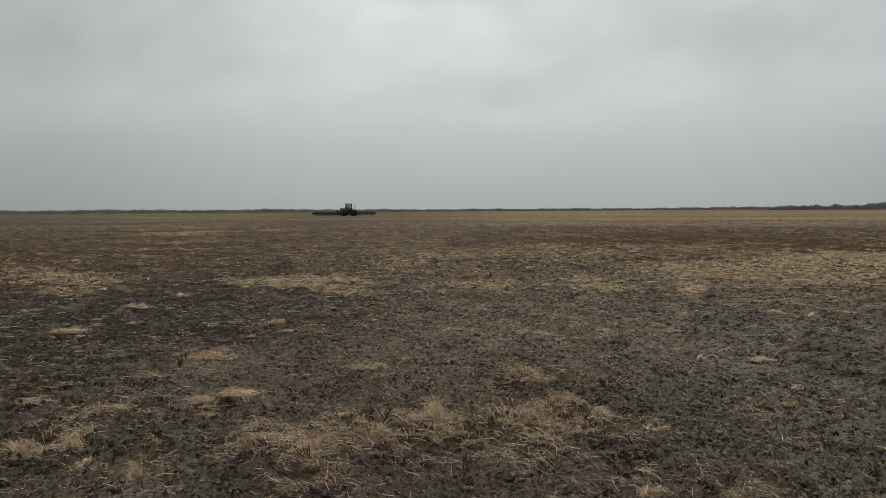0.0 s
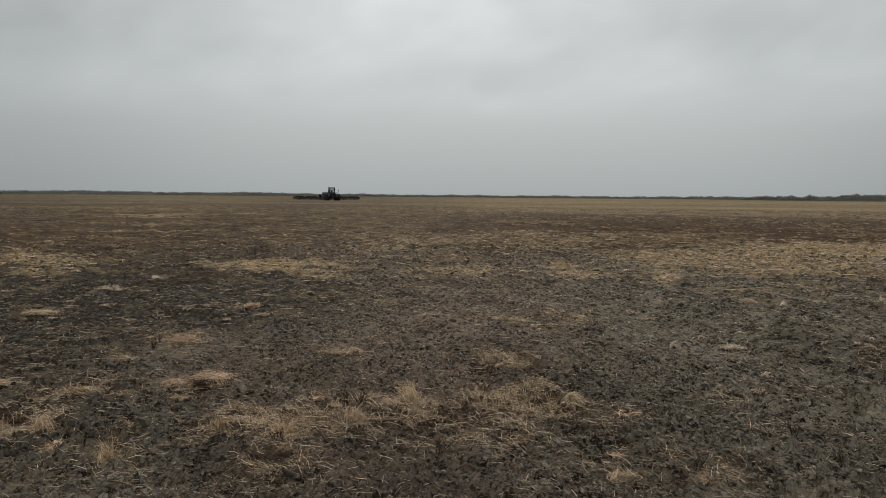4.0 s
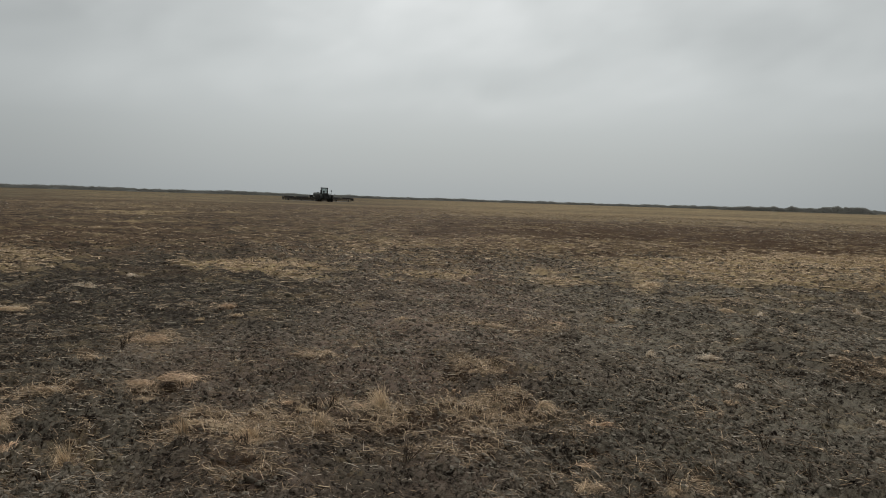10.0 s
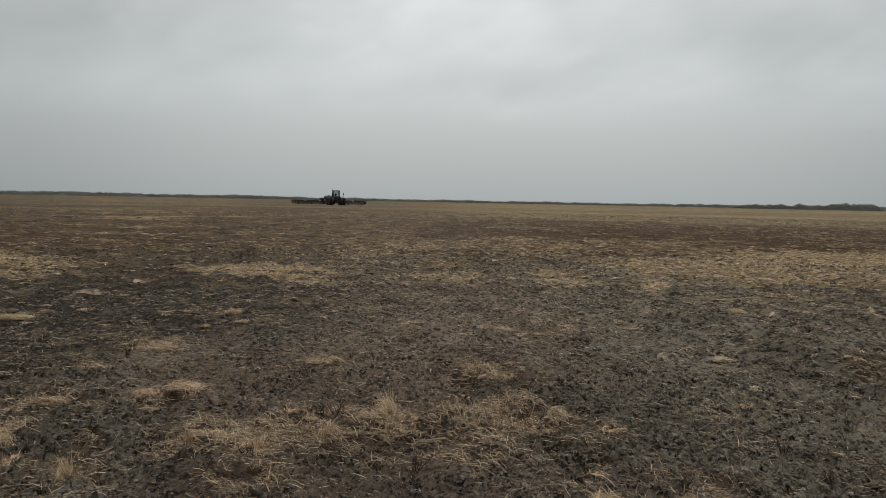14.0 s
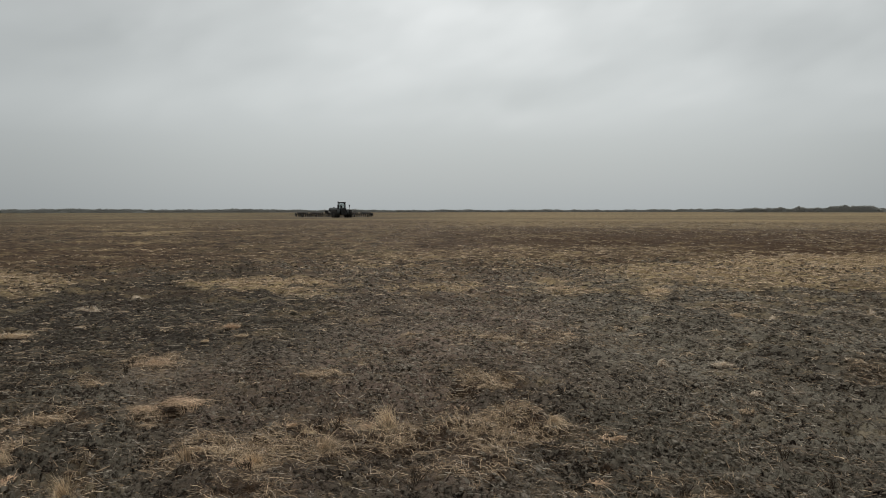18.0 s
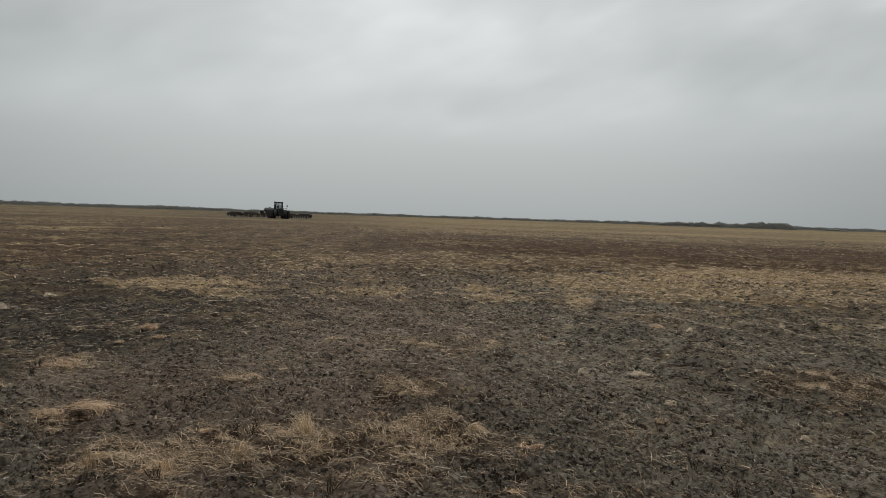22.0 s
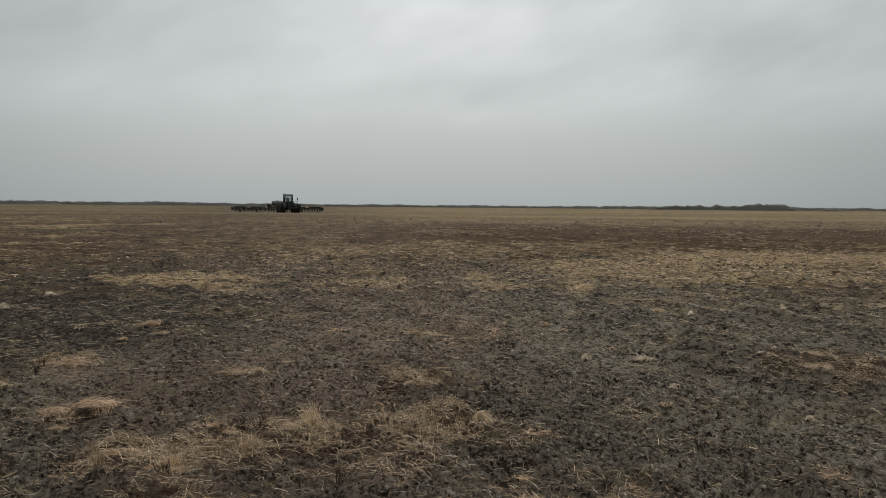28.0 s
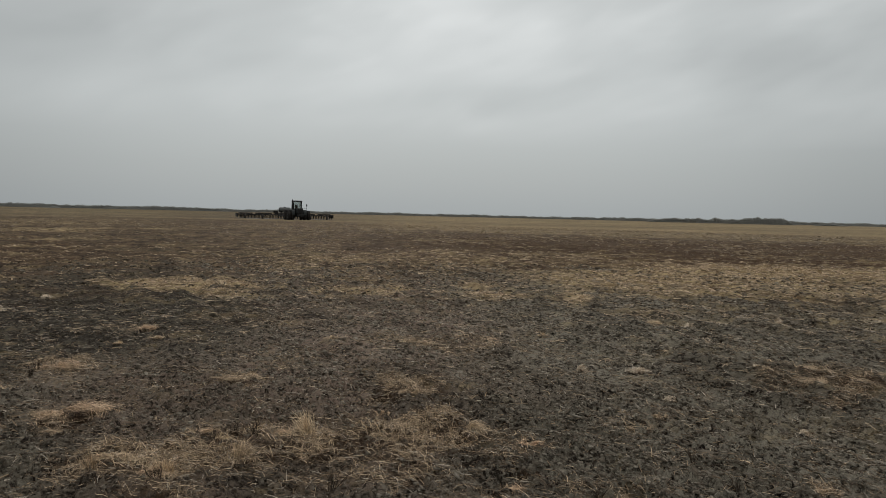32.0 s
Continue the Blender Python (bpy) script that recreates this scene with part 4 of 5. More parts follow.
for seed, (shape, name, rows) in enumerate(((fan, "straw_tuft", FANS), (sheaf, "straw_swath", SHEAVES), (knot, "straw_knot", KNOTS), (arch, "straw_mound", ARCHES))):
    rng = np.random.RandomState(40 + seed)
    for x, y, w, h, mat in rows:
        v, f = shape(rng, w, h)
        ob = new(name, mesh_from(name, v, f, mat))
        ob.location = (x, y, seat(x, y, w))
        tagged(ob, TUFT_LABELS[(name, mat)], "straw", "tufts of straw on the field")
        if y < 13:
            v, f = rotted_shade_foot(rng, w, h)
            foot = new("rotted_shade_foot", mesh_from("rotted_shade_foot", v, f, STUBBLE))
            foot.parent = ob
            tagged(foot, "dark rotted stalks matted round the foot, doubling as its shade", kind="stuff")
        if shape is arch:
            v, f = hollow(rng, w, h)
            inside = new("hollow", mesh_from("hollow", v, f, HOLLOW_SHADE_RED))
            inside.parent = ob
            tagged(inside, "dark red-brown straw that paints the shade in the hollow")


# ---- dead weeds ----
def dead_weed(rng, tall):
    """A dark dry weed: a bent stem with forked twigs."""
    bm = bmesh.new()

    def twig(a, d, length, r, depth):
        b = a + d * length
        rod(bm, a, b, r, 5, r * 0.6)
        if depth:
            for _ in range(3 if depth > 1 else 2):
                turn = Vector((rng.normal(0, 0.55), rng.normal(0, 0.55), rng.normal(0.1, 0.3)))
                twig(a + d * length * rng.uniform(0.45, 1.0), (d + turn).normalized(), length * rng.uniform(0.45, 0.75), r * 0.6, depth - 1)

    for _ in range(7):
        twig(Vector((rng.normal(0, 0.02), rng.normal(0, 0.02), -0.01)), Vector((rng.normal(0, 0.45), rng.normal(0, 0.45), 1)).normalized(), tall * rng.uniform(0.35, 0.6), 0.0032, 2)
    return bm


WEEDS = [(0.03, 4.68, 0.17), (-0.72, 5.82, 0.12), (-0.58, 5.84, 0.14), (-2.99, 8.19, 0.14), (-1.04, 4.80, 0.14), (-2.93, 7.86, 0.16), (-0.57, 5.95, 0.10), (2.38, 4.83, 0.13), (2.39, 4.28, 0.15), (1.55, 4.29, 0.14)]
weed_rng = np.random.RandomState(91)
for x, y, tall in WEEDS:
    weed = new("dead_weed", finish(dead_weed(weed_rng, tall), "dead_weed", LITTER_DARK))
    weed.location = (x, y, seat(x, y, 0.06))
    tagged(weed, "small dark dead weed with forked dry twigs", "weed", "dead weeds on the field")


# ---- woods along the horizon ----
def skyline(az):
    """Height in metres of the far belt of trees over the bearing in degrees."""
    n = lattice(az * 0.7, az * 0 + 3, 11) * 0.6 + lattice(az * 2.4, az * 0 + 5, 12) * 0.55 + lattice(az * 7, az * 0 + 8, 13) * 0.35
    return 1.2 + 2.4 * n + 0.9 * (1 - step(-16, -6, az))


def belt(name, label, seed, count, az0, az1, dist, height, size):
    rng = np.random.RandomState(seed)
    az = rng.uniform(az0, az1, count)
    d = dist + rng.uniform(-4, 4, count)
    top = height(az)
    z = top * (0.04 + 0.92 * rng.rand(count) ** 0.7)
    keep = top > 0.15
    az, d, z, top = np.radians(az[keep]), d[keep], z[keep], top[keep]
    n = len(az)
    x, y = d * np.sin(az), d * np.cos(az)
    s = size * rng.uniform(0.5, 1.3, n)
    c = np.stack([x, y, z], 1)
    # each clump: two crossed ragged quads
    verts = []
    t = rng.uniform(0, math.pi, n)
    for turn in (0, math.pi / 2):
        e = np.stack([np.cos(t + turn) * s, np.sin(t + turn) * s, rng.uniform(-0.4, 0.4, n) * s], 1)
        u = np.stack([rng.uniform(-0.7, 0.7, n) * s, rng.uniform(-0.7, 0.7, n) * s, s * rng.uniform(0.2, 0.7, n)], 1)
        quad = np.stack([c - e - u * rng.rand(n, 1), c + e * rng.uniform(0.4, 1, (n, 1)) - u, c + e * rng.rand(n, 1) + u, c - e * rng.rand(n, 1) + u * rng.uniform(0.4, 1, (n, 1))], 1)
        verts.append(quad)
    v = np.concatenate(verts, 0).reshape(-1, 3)
    v[:, 2] = np.maximum(v[:, 2], -0.05)
    q = np.arange(len(v)).reshape(-1, 4)
    line = np.arange(az0, az1, 0.035)
    ridge, way = height(line) * 0.86, np.radians(line)
    rows = []
    for off, up in ((-3.2, -0.3), (-2.8, 0.9), (0, 1.0), (2.8, 0.9), (3.2, -0.3)):
        dd = dist + off + rng.uniform(-0.15, 0.15, len(line))
        rows.append(np.stack([dd * np.sin(way), dd * np.cos(way), np.where(up > 0, ridge * up * rng.uniform(0.9, 1.06, len(line)), -0.3)], 1))
    core = np.concatenate(rows, 0)
    k = len(line)
    strip = np.concatenate([np.stack([np.arange(k - 1) + r * k, np.arange(1, k) + r * k, np.arange(1, k) + (r + 1) * k, np.arange(k - 1) + (r + 1) * k], 1) for r in range(4)], 0)
    q = np.concatenate([q, strip + len(v)], 0)
    v = np.concatenate([v, core], 0)
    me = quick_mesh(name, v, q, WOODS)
    return tagged(new(name, me), label, "trees", kind="stuff")


def grove(az):
    n = 0.85 + 0.35 * (lattice(az * 1.6, az * 0 + 2, 14) - 0.4) + 0.45 * (lattice(az * 4, az * 0 + 4, 15) - 0.5) + 0.25 * (lattice(az * 11, az * 0 + 6, 16) - 0.5)
    h = 4.3 * step(21.6, 23.2, az) * (1 - step(31, 31.8, az)) * n
    h = h + 1.6 * step(27.9, 28.8, az) * (1 - step(30.2, 31.4, az)) + 1.2 * np.exp(-((az - 26.6) / 0.22) ** 2)
    return h + 1.8 * np.exp(-((az - 33.8) / 0.7) ** 2) - 0.1


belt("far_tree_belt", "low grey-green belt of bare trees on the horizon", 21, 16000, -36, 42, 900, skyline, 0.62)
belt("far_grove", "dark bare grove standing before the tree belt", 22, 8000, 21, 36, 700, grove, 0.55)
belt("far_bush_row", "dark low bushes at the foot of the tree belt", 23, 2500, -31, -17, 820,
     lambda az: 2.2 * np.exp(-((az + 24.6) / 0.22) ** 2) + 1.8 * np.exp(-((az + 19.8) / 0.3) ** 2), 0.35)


# ---- the clouds ----
LUMPS = [  # bearing, height, half width, half height in degrees; how much thinner (brighter) the cloud is there
    (-6.5, 12.5, 9, 4.5, 0.20), (9.5, 6.6, 7.5, 1.6, 0.16), (20, 11, 5, 2.2, -0.14), (-28, 13, 11, 6, -0.10), (-26, 7.2, 6, 1.5, 0.12),
    (-30, 10.0, 8, 1.8, -0.10), (13, 14.5, 7, 2, 0.09), (2, 8.6, 6.5, 1.5, -0.13), (31, 7.5, 6, 2, 0.06), (-46, 10, 12, 5, -0.08)]
CLOUD_BASE = 380


def cloud_sheet():
    """A level sheet of cloud; its thickness changes in soft lumps and wisps."""
    heights = np.concatenate([np.arange(5.0, 22, 0.22), np.arange(22, 90, 2.0)])
    bearing = np.concatenate([np.arange(-60, 70, 1.0), np.arange(70, 300, 5.0)])
    hh, bb = np.meshgrid(heights, bearing, indexing="ij")
    r = CLOUD_BASE / np.tan(np.radians(hh))
    x, y = (r * np.sin(np.radians(bb))).ravel(), (r * np.cos(np.radians(bb))).ravel()
    verts = np.stack([x, y, np.zeros_like(x)], 1)
    n, k = len(bearing), len(heights)
    a = np.arange(k - 1)[:, None] * n + np.arange(n)[None, :]
    b = np.arange(k - 1)[:, None] * n + (np.arange(n)[None, :] + 1) % n
    me = quick_mesh("cloud_backdrop", verts, np.stack([a, b, b + n, a + n], -1).reshape(-1, 4), CLOUD)
    az, el = bb.ravel(), hh.ravel()
    warp = 6 * (lattice(az * 0.12, el * 0.25, 41) - 0.5)
    t = 0.47 + 0.20 * (lattice(az * 0.09, el * 0.22 + warp * 0.1, 42) - 0.5) + 0.12 * (lattice(az * 0.2 + warp * 0.2, el * 0.55, 43) - 0.5)
    t = t + 0.10 * (lattice(az * 0.34 + warp * 0.35, el * 0.62 - az * 0.10, 44) - 0.5) + 0.06 * (lattice(az * 0.7 + warp * 0.5, el * 1.1 - az * 0.2, 45) - 0.5)
    t = t + 0.025 * (lattice(az * 1.6, el * 2.3 + warp * 0.3 - az * 0.3, 46) - 0.5)
    for a0, e0, wa, we, g in LUMPS:
        t = t + g * np.exp(-((az - a0 + warp * 0.5) / wa) ** 2 - ((el - e0 + warp * 0.15) / we) ** 2)
    t = t + 0.40 * step(24, 60, el)
    at = me.attributes.new("thin", "FLOAT", "POINT")
    at.data.foreach_set("value", np.clip(t, 0, 1).astype(np.float32))
    me.polygons.foreach_set("use_smooth", [True] * len(me.polygons))
    ob = new("cloud_backdrop", me)
    ob.location = (0, 0, CLOUD_BASE)
    return tagged(ob, "thin grey overcast cloud drifting over the field", "sky", kind="structure")


clouds = cloud_sheet()


# ---- the tractor ----
RADIUS = 0.93


def wheel_at(parent, x, y, side):
    bm = bmesh.new()
    wide = 0.54
    lathe(bm, [(-wide / 2 + 0.05, 0.52), (-wide / 2, 0.60), (-wide / 2, 0.80), (-wide / 2 + 0.07, RADIUS - 0.04), (0, RADIUS - 0.02), (wide / 2 - 0.07, RADIUS - 0.04),
               (wide / 2, 0.80), (wide / 2, 0.60), (wide / 2 - 0.05, 0.52)], 36)
    for i in range(22):
        for s in (-1, 1):
            a = 2 * math.pi * (i + (0.25 if s > 0 else 0)) / 22
            m = Matrix.Rotation(a, 3, "X")
            slant = m @ Matrix.Rotation(0.7 * s, 3, "Z")
            c = m @ Vector((s * 0.13, 0, RADIUS - 0.012))
            block(bm, c.x, c.y, c.z, 0.27, 0.05, 0.07, 0, 0.8, slant)
    wheel = part("wheel", bm, RUBBER, parent, "dusty black lugged tractor tyre")
    rim = bmesh.new()
    lathe(rim, [(-0.20, 0.53), (-0.20, 0.47), (-0.05, 0.40), (0.05, 0.18), (0.17, 0.16), (0.17, 0.10), (0.20, 0.09), (0.20, 0.0001)] if side > 0 else
          [(-0.20, 0.0001), (-0.20, 0.09), (-0.17, 0.10), (-0.17, 0.16), (-0.05, 0.18), (0.05, 0.40), (0.20, 0.47), (0.20, 0.53)], 28)
    part("rim", rim, RIM_PAINT, wheel, "dusty pale steel rim", True)
    wheel.location = (x, y, RADIUS)
    return wheel


def tractor():
    t = new("tractor")
    tagged(t, "dark green articulated tractor with dual wheels pulling a wide cultivator", "tractor")
    # chassis and axles
    bm = bmesh.new()
    block(bm, 0, 1.7, 0.98, 0.9, 3.4, 0.5, 0.04)
    block(bm, 0, -1.75, 0.95, 0.9, 2.9, 0.45, 0.04)
    rod(bm, (0, -0.25, 0.7), (0, -0.25, 1.25), 0.18, 14)
    block(bm, 0, -3.35, 0.62, 0.5, 0.7, 0.16, 0.02)
    part("chassis", bm, BLACK_STEEL, t)
    for y in (1.7, -1.7):
        bm = bmesh.new()
        rod(bm, (-2.3, y, RADIUS), (2.3, y, RADIUS), 0.14, 12)
        block(bm, 0, y, RADIUS, 0.7, 0.6, 0.6, 0.06)
        part("axle", bm, BLACK_STEEL, t)
    # bonnet with grille and lights
    bm = bmesh.new()
    block(bm, 0, 2.15, 1.78, 1.12, 2.95, 1.12, 0.10, 0.94)
    part("bonnet", bm, GREEN_PAINT, t, "dark green bonnet")
    bm = bmesh.new()
    block(bm, 0, 3.625, 1.72, 0.92, 0.04, 0.86, 0.015)
    grille = part("grille", bm, BLACK_STEEL, t, "black front grille")
    for i in range(7):
        bm = bmesh.new()
        block(bm, 0, 3.658, 1.38 + 0.115 * i, 0.86, 0.03, 0.045, 0.006, 1.0, Matrix.Rotation(0.5, 3, "X"))
        part("slat", bm, FRAME_PAINT, grille)
    for x in (-0.36, 0.36):
        bm = bmesh.new()
        block(bm, x, 3.66, 2.2, 0.26, 0.05, 0.12, 0.02)
        part("headlight", bm, TANK_PLASTIC, t, "dull pale headlight")
    bm = bmesh.new()
    block(bm, 0, 3.78, 0.95, 1.3, 0.45, 0.5, 0.05)
    part("front_weight", bm, BLACK_STEEL, t)
    # cab: floor, pillars, glass, roof
    bm = bmesh.new()
    block(bm, 0, -0.15, 1.72, 1.72, 1.75, 0.95, 0.06)
    part("cab_base", bm, GREEN_PAINT, t)
    for x, y in ((-0.8, 0.66), (0.8, 0.66), (-0.84, -0.95), (0.84, -0.95)):
        bm = bmesh.new()
        rod(bm, (x, y, 2.15), (x * 0.94, y * 0.94, 3.62), 0.09, 8)
        part("pillar", bm, BLACK_STEEL, t)
    for name, args in (("windscreen", (0, 0.655, 2.88, 1.44, 0.02, 1.36)), ("rear_window", (0, -0.93, 2.88, 1.5, 0.02, 1.36))):
        bm = bmesh.new()
        block(bm, *args, 0.004)
        part(name, bm, GLASS, t, "dark glossy cab glass")
    for x in (-0.8, 0.8):
        bm = bmesh.new()
        block(bm, x, -0.14, 2.88, 0.02, 1.44, 1.36, 0.004)
        part("side_window", bm, GLASS, t, "dark glossy cab glass")
    bm = bmesh.new()
    block(bm, 0, -0.14, 3.70, 1.86, 1.95, 0.24, 0.08, 0.93)
    roof = part("roof", bm, BLACK_STEEL, t, "black cab roof with lamps")
    for x in (-0.7, -0.45, 0.45, 0.7):
        bm = bmesh.new()
        rod(bm, (x, 0.80, 3.70), (x, 0.87, 3.70), 0.07, 12)
        part("roof_lamp", bm, TANK_PLASTIC, roof)
    bm = bmesh.new()
    block(bm, 0, -0.45, 2.25, 0.55, 0.5, 0.16, 0.05)
    block(bm, 0, -0.72, 2.65, 0.52, 0.14, 0.75, 0.05, 0.9)
    part("seat", bm, BLACK_STEEL, t)
    bm = bmesh.new()
    lathe(bm, [(2.30, 0.03), (2.62, 0.03), (2.63, 0.19), (2.66, 0.19), (2.67, 0.02)], 16, "Z")
    for v in bm.verts:
        v.co.y += 0.2
    part("steering_wheel", bm, BLACK_STEEL, t)
    # stacks, mirrors, beacon mast
    bm = bmesh.new()
    rod(bm, (1.04, 0.85, 1.9), (1.04, 0.85, 3.15), 0.17, 14)
    rod(bm, (1.04, 0.85, 3.15), (1.04, 0.85, 4.0), 0.09, 12)
    rod(bm, (0.5, 0.95, 2.05), (1.08, 0.85, 2.05), 0.07, 10)
    part("exhaust_stack", bm, BLACK_STEEL, t, "sooty exhaust stack")
    bm = bmesh.new()
    rod(bm, (-0.72, 1.05, 2.2), (-0.72, 1.05, 2.75), 0.07, 12)
    rod(bm, (-0.72, 1.05, 2.75), (-0.72, 1.05, 2.95), 0.13, 14)
    part("air_intake", bm, BLACK_STEEL, t)
    for s, tall in ((-1, 3.05),):
        bm = bmesh.new()
        rod(bm, (s * 0.84, 0.7, 2.35), (s * 1.75, 0.95, 2.35), 0.025, 8)
        rod(bm, (s * 1.75, 0.95, 1.75), (s * 1.75, 0.95, tall), 0.03, 8)
        arm = part("mirror_arm", bm, BLACK_STEEL, t)
        bm = bmesh.new()
        block(bm, s * 1.75, 0.93, tall - 0.12, 0.24, 0.07, 0.42, 0.03)
        part("mirror", bm, BLACK_STEEL, arm)
    # mudguards, steps, rear tank
    for s in (-1, 1):
        bm = bmesh.new()
        for i in range(9):
            a = radians(15 + 150 * i / 8)
            block(bm, s * 1.15, 1.7 + math.cos(a) * 1.08, RADIUS + math.sin(a) * 1.08, 0.62, 0.40, 0.04, 0, 1, Matrix.Rotation(a - math.pi / 2, 3, "X"))
        part("mudguard", bm, GREEN_PAINT, t)
        bm = bmesh.new()
        for i in range(4):
            block(bm, s * 1.02, 0.1, 0.6 + 0.3 * i, 0.3, 0.42, 0.04, 0.01)
        rod(bm, (s * 1.15, -0.1, 0.55), (s * 1.05, -0.1, 2.3), 0.02, 6)
        rod(bm, (s * 1.15, 0.3, 0.55), (s * 1.05, 0.3, 2.3), 0.02, 6)
        part("step_ladder", bm, BLACK_STEEL, t)
    bm = bmesh.new()
    block(bm, 0, -2.3, 1.45, 1.25, 1.6, 0.6, 0.12)
    part("fuel_tank", bm, GREEN_PAINT, t)
    wheels = [wheel_at(t, s * x, y, s) for y in (1.7, -1.7) for s in (-1, 1) for x in (1.18, 1.92)]
    return t, wheels


tractor_thing, tractor_wheels = tractor()


# ---- the cultivator behind it ----
HALF = 10.05


def gauge_wheel(parent, x, y):
    bm = bmesh.new()
    lathe(bm, [(-0.13, 0.20), (-0.14, 0.28), (-0.12, 0.40), (0, 0.44), (0.12, 0.40), (0.14, 0.28), (0.13, 0.20)], 24)
    wheel = part("gauge_wheel", bm, RUBBER, parent, "small dusty transport wheel")
    bm = bmesh.new()
    lathe(bm, [(-0.10, 0.0001), (-0.10, 0.08), (-0.04, 0.20), (0.04, 0.20), (0.10, 0.08), (0.10, 0.0001)], 18)
    part("rim", bm, RIM_PAINT, wheel, "pale steel rim")
    wheel.location = (x, y, 0.44)
    return wheel


def cultivator():
    c = new("field_cultivator")
    tagged(c, "very wide dark folding cultivator with tines and a grey tank", "cultivator")
    # drawbar
    bm = bmesh.new()
    for s in (-1, 1):
        rod(bm, (s * 1.6, 1.9, 0.75), (s * 0.12, 6.6, 0.62), 0.09, 8)
    rod(bm, (-0.7, 4.0, 0.7), (0.7, 4.0, 0.7), 0.07, 8)
    rod(bm, (0, 6.4, 0.62), (0, 7.4, 0.62), 0.10, 8)
    part("drawbar", bm, FRAME_PAINT, c)
    # five frame sections, each of cross tubes and long tubes
    cuts = (-HALF, -6.6, -2.6, 2.6, 6.6, HALF)
    for a, b in zip(cuts, cuts[1:]):
        bm = bmesh.new()
        for y in (1.8, 0.7, -0.5, -1.7):
            block(bm, (a + b) / 2, y, 0.84, b - a - 0.08, 0.2, 0.22, 0.02)
        n = max(2, round((b - a) / 1.3))
        for i in range(n + 1):
            x = a + 0.12 + (b - a - 0.24) * i / n
            block(bm, x, 0.05, 0.80, 0.10, 3.6, 0.10, 0.012)
        section = part("frame_section", bm, FRAME_PAINT, c)
        # upper lattice with fold rams
        bm = bmesh.new()
        for i in range(n):
            x0 = a + 0.12 + (b - a - 0.24) * i / n
            x1 = a + 0.12 + (b - a - 0.24) * (i + 1) / n
            rod(bm, (x0, 0.7, 0.86), ((x0 + x1) / 2, 0.7, 1.14), 0.08, 6)
            rod(bm, ((x0 + x1) / 2, 0.7, 1.14), (x1, 0.7, 0.86), 0.07, 6)
        rod(bm, (a + 0.3, 0.7, 1.14), (b - 0.3, 0.7, 1.14), 0.09, 6)
        for i in range(2 * n):
            x0 = a + 0.3 + (b - a - 0.6) * i / (2 * n)
            block(bm, x0, 0.1 + 0.5 * (i % 3 - 1), 1.04, 0.22, 0.35, 0.30 + 0.1 * (i % 2), 0.03)
        part("truss", bm, FRAME_PAINT, section)
        bm = bmesh.new()
        m = (a + b) / 2
        rod(bm, (m - 0.8, -0.2, 1.06), (m + 0.2, -0.2, 1.18), 0.075, 10)
        rod(bm, (m + 0.2, -0.2, 1.18), (m + 0.9, -0.2, 1.26), 0.035, 8)
        part("hydraulic_ram", bm, BLACK_STEEL, section)
    # tines: a curved shank and a share, three rows
    def bent(bm):
        pts = [(0, 0.0, 0.80), (0, -0.16, 0.72), (0, -0.30, 0.52), (0, -0.26, 0.28), (0, -0.06, 0.06)]
        for p, q in zip(pts, pts[1:]):
            rod(bm, p, q, 0.075, 6)
        return bm
    shank_mesh = finish(bent(bmesh.new()), "tine", FRAME_PAINT)
    bm = bmesh.new()
    block(bm, 0, 0.0, 0.05, 0.26, 0.26, 0.03, 0.0, 0.6, Matrix.Rotation(-0.5, 3, "X"))
    share_mesh = finish(bm, "share", BLADE_STEEL)
    for row, y in enumerate((1.75, 0.65, -1.65)):
        count = 34
        for i in range(count):
            x = -HALF + 0.25 + (2 * HALF - 0.5) * (i + row / 3) / count
            tine = new("tine", shank_mesh)
            tine.parent = c
            tine.location = (x, y, 0)
            share = new("share", share_mesh)
            share.parent = tine
    # end plates and rear harrow bar
    for s in (-1, 1):
        bm = bmesh.new()
        block(bm, s * (HALF + 0.04), 0.1, 0.72, 0.07, 3.7, 0.75, 0.02)
        part("end_plate", bm, FRAME_PAINT, c)
    for a, b in zip(cuts, cuts[1:]):
        bm = bmesh.new()
        rod(bm, (a + 0.1, -2.6, 0.55), (b - 0.1, -2.6, 0.55), 0.05, 8)
        k = int((b - a) / 0.35)
        for i in range(k):
            x = a + 0.2 + (b - a - 0.4) * i / max(k - 1, 1)
            rod(bm, (x, -2.6, 0.55), (x, -2.75, 0.02), 0.014, 5)
        for x in (a + 0.6, b - 0.6):
            rod(bm, (x, -1.7, 0.82), (x, -2.6, 0.55), 0.04, 6)
        part("harrow_bar", bm, BLACK_STEEL, c)
    wheels = [gauge_wheel(c, x, y) for x, y in ((-8.6, 2.35), (-5.0, 2.35), (-1.4, 0.1), (1.4, 0.1), (5.0, 2.35), (8.6, 2.35))]
    for x, y in ((-8.6, 2.35), (-5.0, 2.35), (5.0, 2.35), (8.6, 2.35)):
        bm = bmesh.new()
        for s in (-0.2, 0.2):
            rod(bm, (x + s, y, 0.44), (x + s, 1.8, 0.86), 0.035, 6)
        part("wheel_fork", bm, FRAME_PAINT, c)
    # tank on its stand
    bm = bmesh.new()
    lathe(bm, [(-1.3, 0.0001), (-1.3, 0.22), (-1.22, 0.42), (-1.0, 0.52), (1.0, 0.52), (1.22, 0.42), (1.3, 0.22), (1.3, 0.0001)], 28)
    for v in bm.verts:
        v.co.z += 1.98
        v.co.x += 0.05
    tank = part("tank", bm, TANK_PLASTIC, c, "weathered grey cylindrical tank", True)
    bm = bmesh.new()
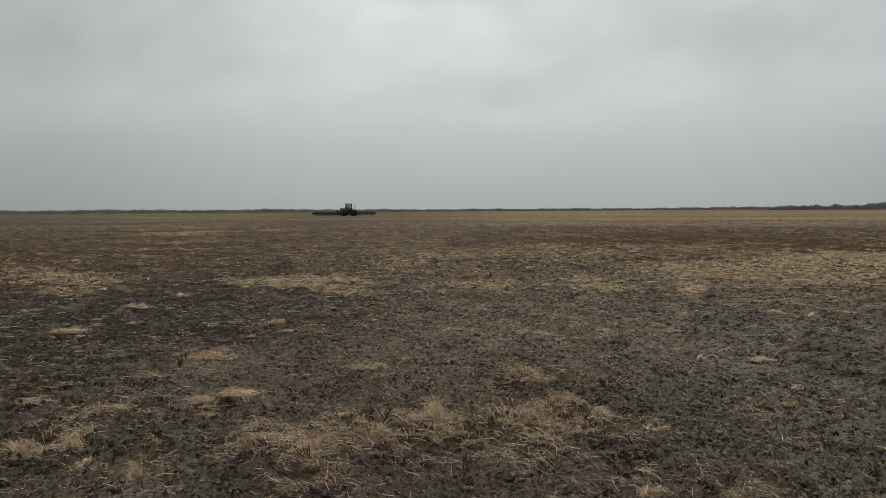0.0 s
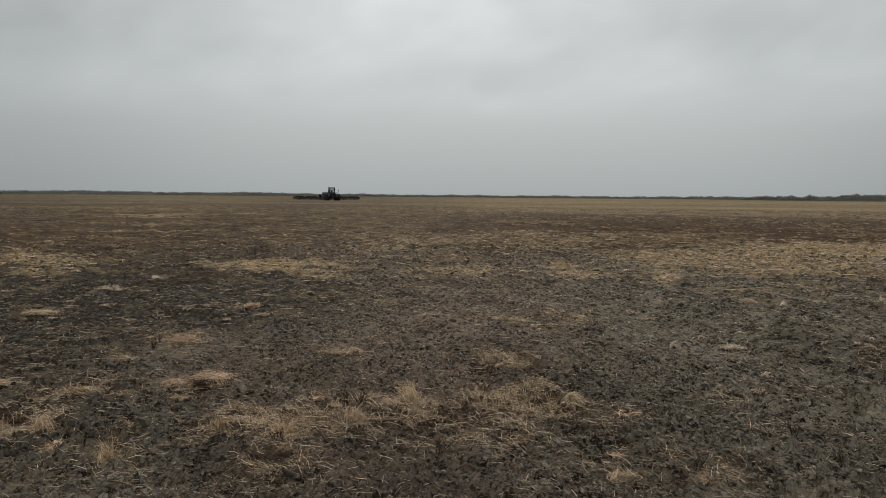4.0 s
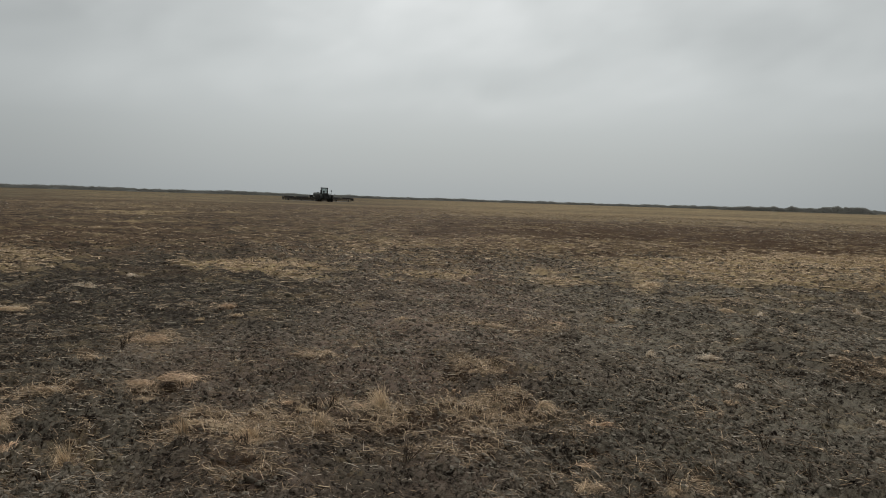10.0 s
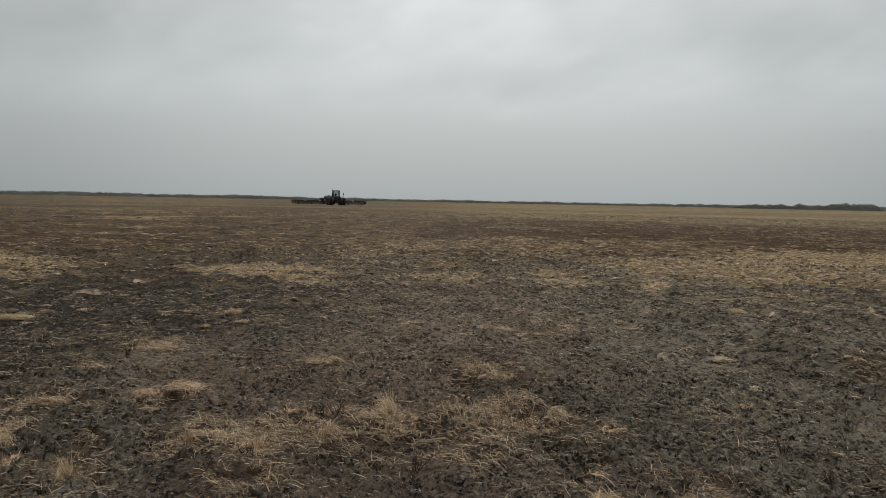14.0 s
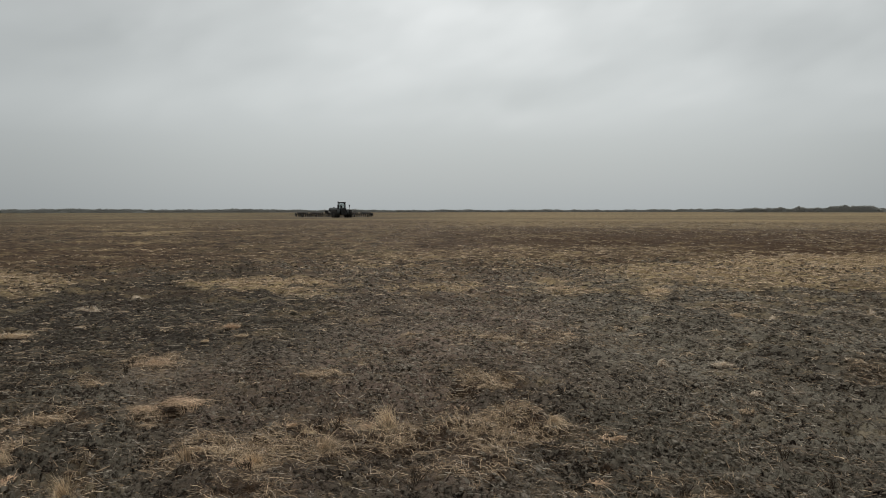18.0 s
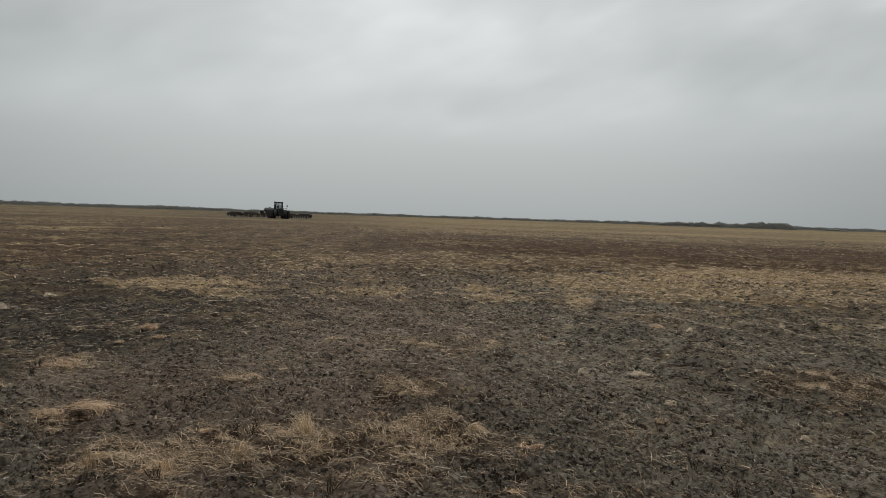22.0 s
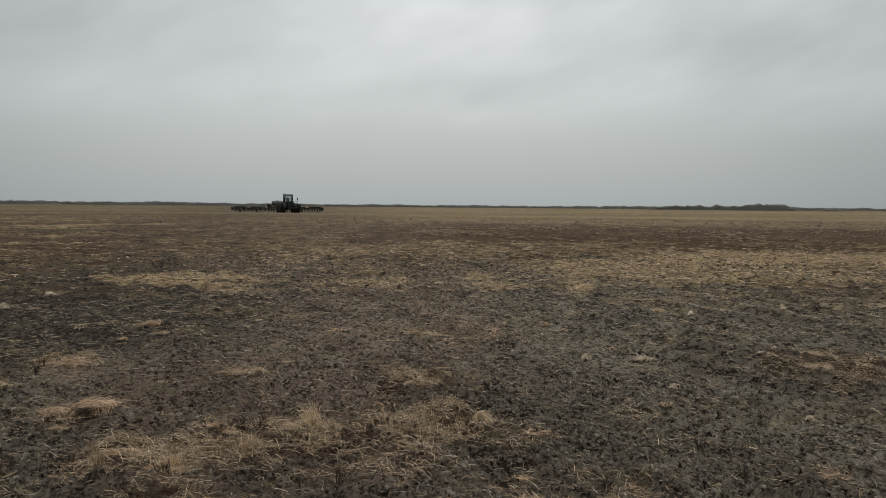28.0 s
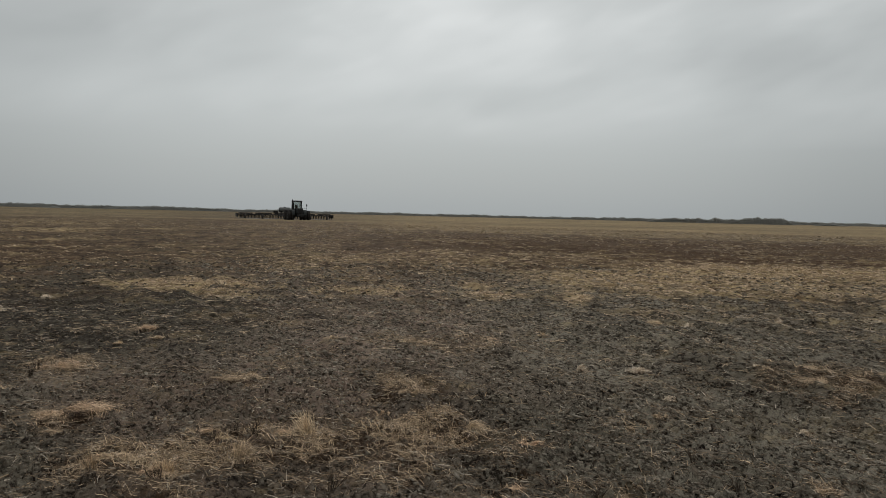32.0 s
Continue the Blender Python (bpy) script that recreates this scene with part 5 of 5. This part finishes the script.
    lathe(bm, [(2.48, 0.24), (2.58, 0.24), (2.60, 0.20), (2.60, 0.0001)], 18, "Z")
    for v in bm.verts:
        v.co.x += 0.05
    part("filler_lid", bm, BLACK_STEEL, tank)
    for x in (-0.8, 0.8):
        bm = bmesh.new()
        for s in (-1, 1):
            rod(bm, (x, s * 0.5, 0.85), (x, s * 0.42, 1.76), 0.06, 8)
        block(bm, x, 0, 1.52, 0.14, 0.95, 0.14, 0.02)
        part("tank_stand", bm, FRAME_PAINT, c)
    bm = bmesh.new()
    block(bm, 2.0, 0.4, 1.45, 0.9, 0.8, 0.6, 0.06)
    rod(bm, (1.7, 0.4, 1.1), (1.7, 0.4, 0.9), 0.08, 6)
    rod(bm, (2.3, 0.4, 1.1), (2.3, 0.4, 0.9), 0.08, 6)
    part("hose_box", bm, FRAME_PAINT, c)
    return c, wheels


cultivator_thing, gauge_wheels = cultivator()


# ---- a lapwing that flies up ----
def bird():
    b = new("bird")
    tagged(b, "black and white lapwing flapping up from the field", "bird")
    dark = paint_material("dark_feathers", (0.13, 0.132, 0.132), 0.7, 0, 0.0)
    pale = paint_material("white_feathers", (0.8, 0.8, 0.78), 0.8, 0, 0.05)
    bm = bmesh.new()
    lathe(bm, [(-0.17, 0.0001), (-0.15, 0.02), (-0.06, 0.06), (0.04, 0.07), (0.10, 0.045), (0.13, 0.035), (0.17, 0.038), (0.20, 0.025), (0.22, 0.006), (0.25, 0.0001)], 14, "Y")
    for v in bm.verts:
        v.co.z *= 1.0 if v.co.z > 0 else 0.9
    body = part("body", bm, dark, b, "dark back and head", True)
    bm = bmesh.new()
    lathe(bm, [(-0.13, 0.0001), (-0.06, 0.045), (0.03, 0.05), (0.07, 0.03), (0.085, 0.0001)], 12, "Y")
    for v in bm.verts:
        v.co.z -= 0.022
    part("belly", bm, pale, body, "white belly", True)
    bm = bmesh.new()
    block(bm, 0, -0.21, 0.0, 0.10, 0.12, 0.012, 0.003)
    part("tail", bm, dark, b)
    wings = []
    for s in (-1, 1):
        bm = bmesh.new()
        outline = [(0.03, 0.08), (0.16, 0.11), (0.30, 0.08), (0.41, -0.02), (0.40, -0.09), (0.30, -0.10), (0.15, -0.08), (0.03, -0.07)]
        top = [bm.verts.new((s * x, y, 0.008 * (1 - x / 0.45))) for x, y in outline]
        low = [bm.verts.new((s * x, y, -0.008 * (1 - x / 0.45))) for x, y in outline]
        bm.faces.new(top)
        bm.faces.new(low[::-1])
        for i in range(8):
            bm.faces.new((top[i], low[i], low[(i + 1) % 8], top[(i + 1) % 8]))
        wing = part("wing", bm, dark, b, "broad black wing")
        bm = bmesh.new()
        lining = [(0.04, 0.07), (0.16, 0.095), (0.26, 0.075), (0.25, -0.05), (0.14, -0.075), (0.04, -0.06)]
        for z, up in ((-0.010, 1), (-0.016, -1)):
            ring = [bm.verts.new((s * x, y, z)) for x, y in lining]
            bm.faces.new(ring[::up * s])
        bm.verts.ensure_lookup_table()
        for i in range(6):
            bm.faces.new((bm.verts[i], bm.verts[(i + 1) % 6], bm.verts[6 + (i + 1) % 6], bm.verts[6 + i]))
        part("wing_lining", bm, pale, wing, "white underwing")
        wings.append(wing)
    return b, wings


bird_thing, bird_wings = bird()


# ---- what moves ----
HEADING = 194.3
START, END = Vector((-31.1, 238.0, 0)), Vector((-9.9, 154.7, 0))
LENGTH = (END - START).length


def motions():
    way = (END - START) / LENGTH
    times = [i * 0.5 for i in range(65)]
    rows, rows_c = [], []
    for t in times:
        p = START + way * LENGTH * t / 32
        q = p - way * 13.6
        nod = 0.25 * math.sin(t * 2.1) + 0.15 * math.sin(t * 5.3)
        rows.append((t, pose(p.x, p.y, 0, nod, 0.2 * math.sin(t * 1.7), HEADING)))
        rows_c.append((t, pose(q.x, q.y, 0, 0, 0, HEADING)))
    walk(tractor_thing, rows)
    walk(cultivator_thing, rows_c)
    for wheels, radius in ((tractor_wheels, RADIUS), (gauge_wheels, 0.44)):
        gap = 0.5 if radius > 0.6 else 0.2
        for w in wheels:
            x, y, z = w.location
            walk(w, [(i * gap, pose(x, y, z, -math.degrees(LENGTH * i * gap / 32 / radius))) for i in range(int(32 / gap) + 1)])
    # clouds drift from left to right
    walk(clouds, [(t, pose(10.0 * t, 0, CLOUD_BASE)) for t in range(0, 33, 4)])
    # the bird stands in the stubble, rises, turns and flies off
    rise = [(0.0, -37.5, 69.9, 0.1, 20), (0.8, -37.5, 69.9, 0.12, 20), (1.0, -37.9, 69.9, 0.97, 20), (1.2, -38.6, 69.9, 1.86, 15), (1.4, -38.9, 69.9, 2.7, 0), (1.6, -39.2, 69.9, 3.3, -20),
            (1.8, -38.5, 69.9, 3.55, -45), (2.0, -36.9, 69.9, 4.4, -60), (2.3, -34.2, 70.0, 5.14, -60), (2.6, -36.5, 70, 6.3, 40), (3.0, -44.5, 69, 7.6, 80), (3.5, -53.0, 69, 9.5, 80), (5.0, -75, 75, 14, 75), (9.0, -125, 100, 24, 60),
            (20.0, -300, 330, 70, 50), (32.0, -560, 500, 90, 50)]
    walk(bird_thing, [(t, pose(x, y, z, 15, -28 if t > 1 else 0, turn)) for t, x, y, z, turn in rise])
    for s, w in zip((-1, 1), bird_wings):
        beat = [(0.0, pose(0, 0, 0.04, 0, s * 55))]
        k = 0
        t = 0.8
        while t < 32:
            beat.append((t, pose(0, 0, 0.04, 0, s * (34 if k % 2 else -42))))
            t, k = t + (0.1 if t < 6 else 0.2), k + 1
        walk(w, beat)


motions()
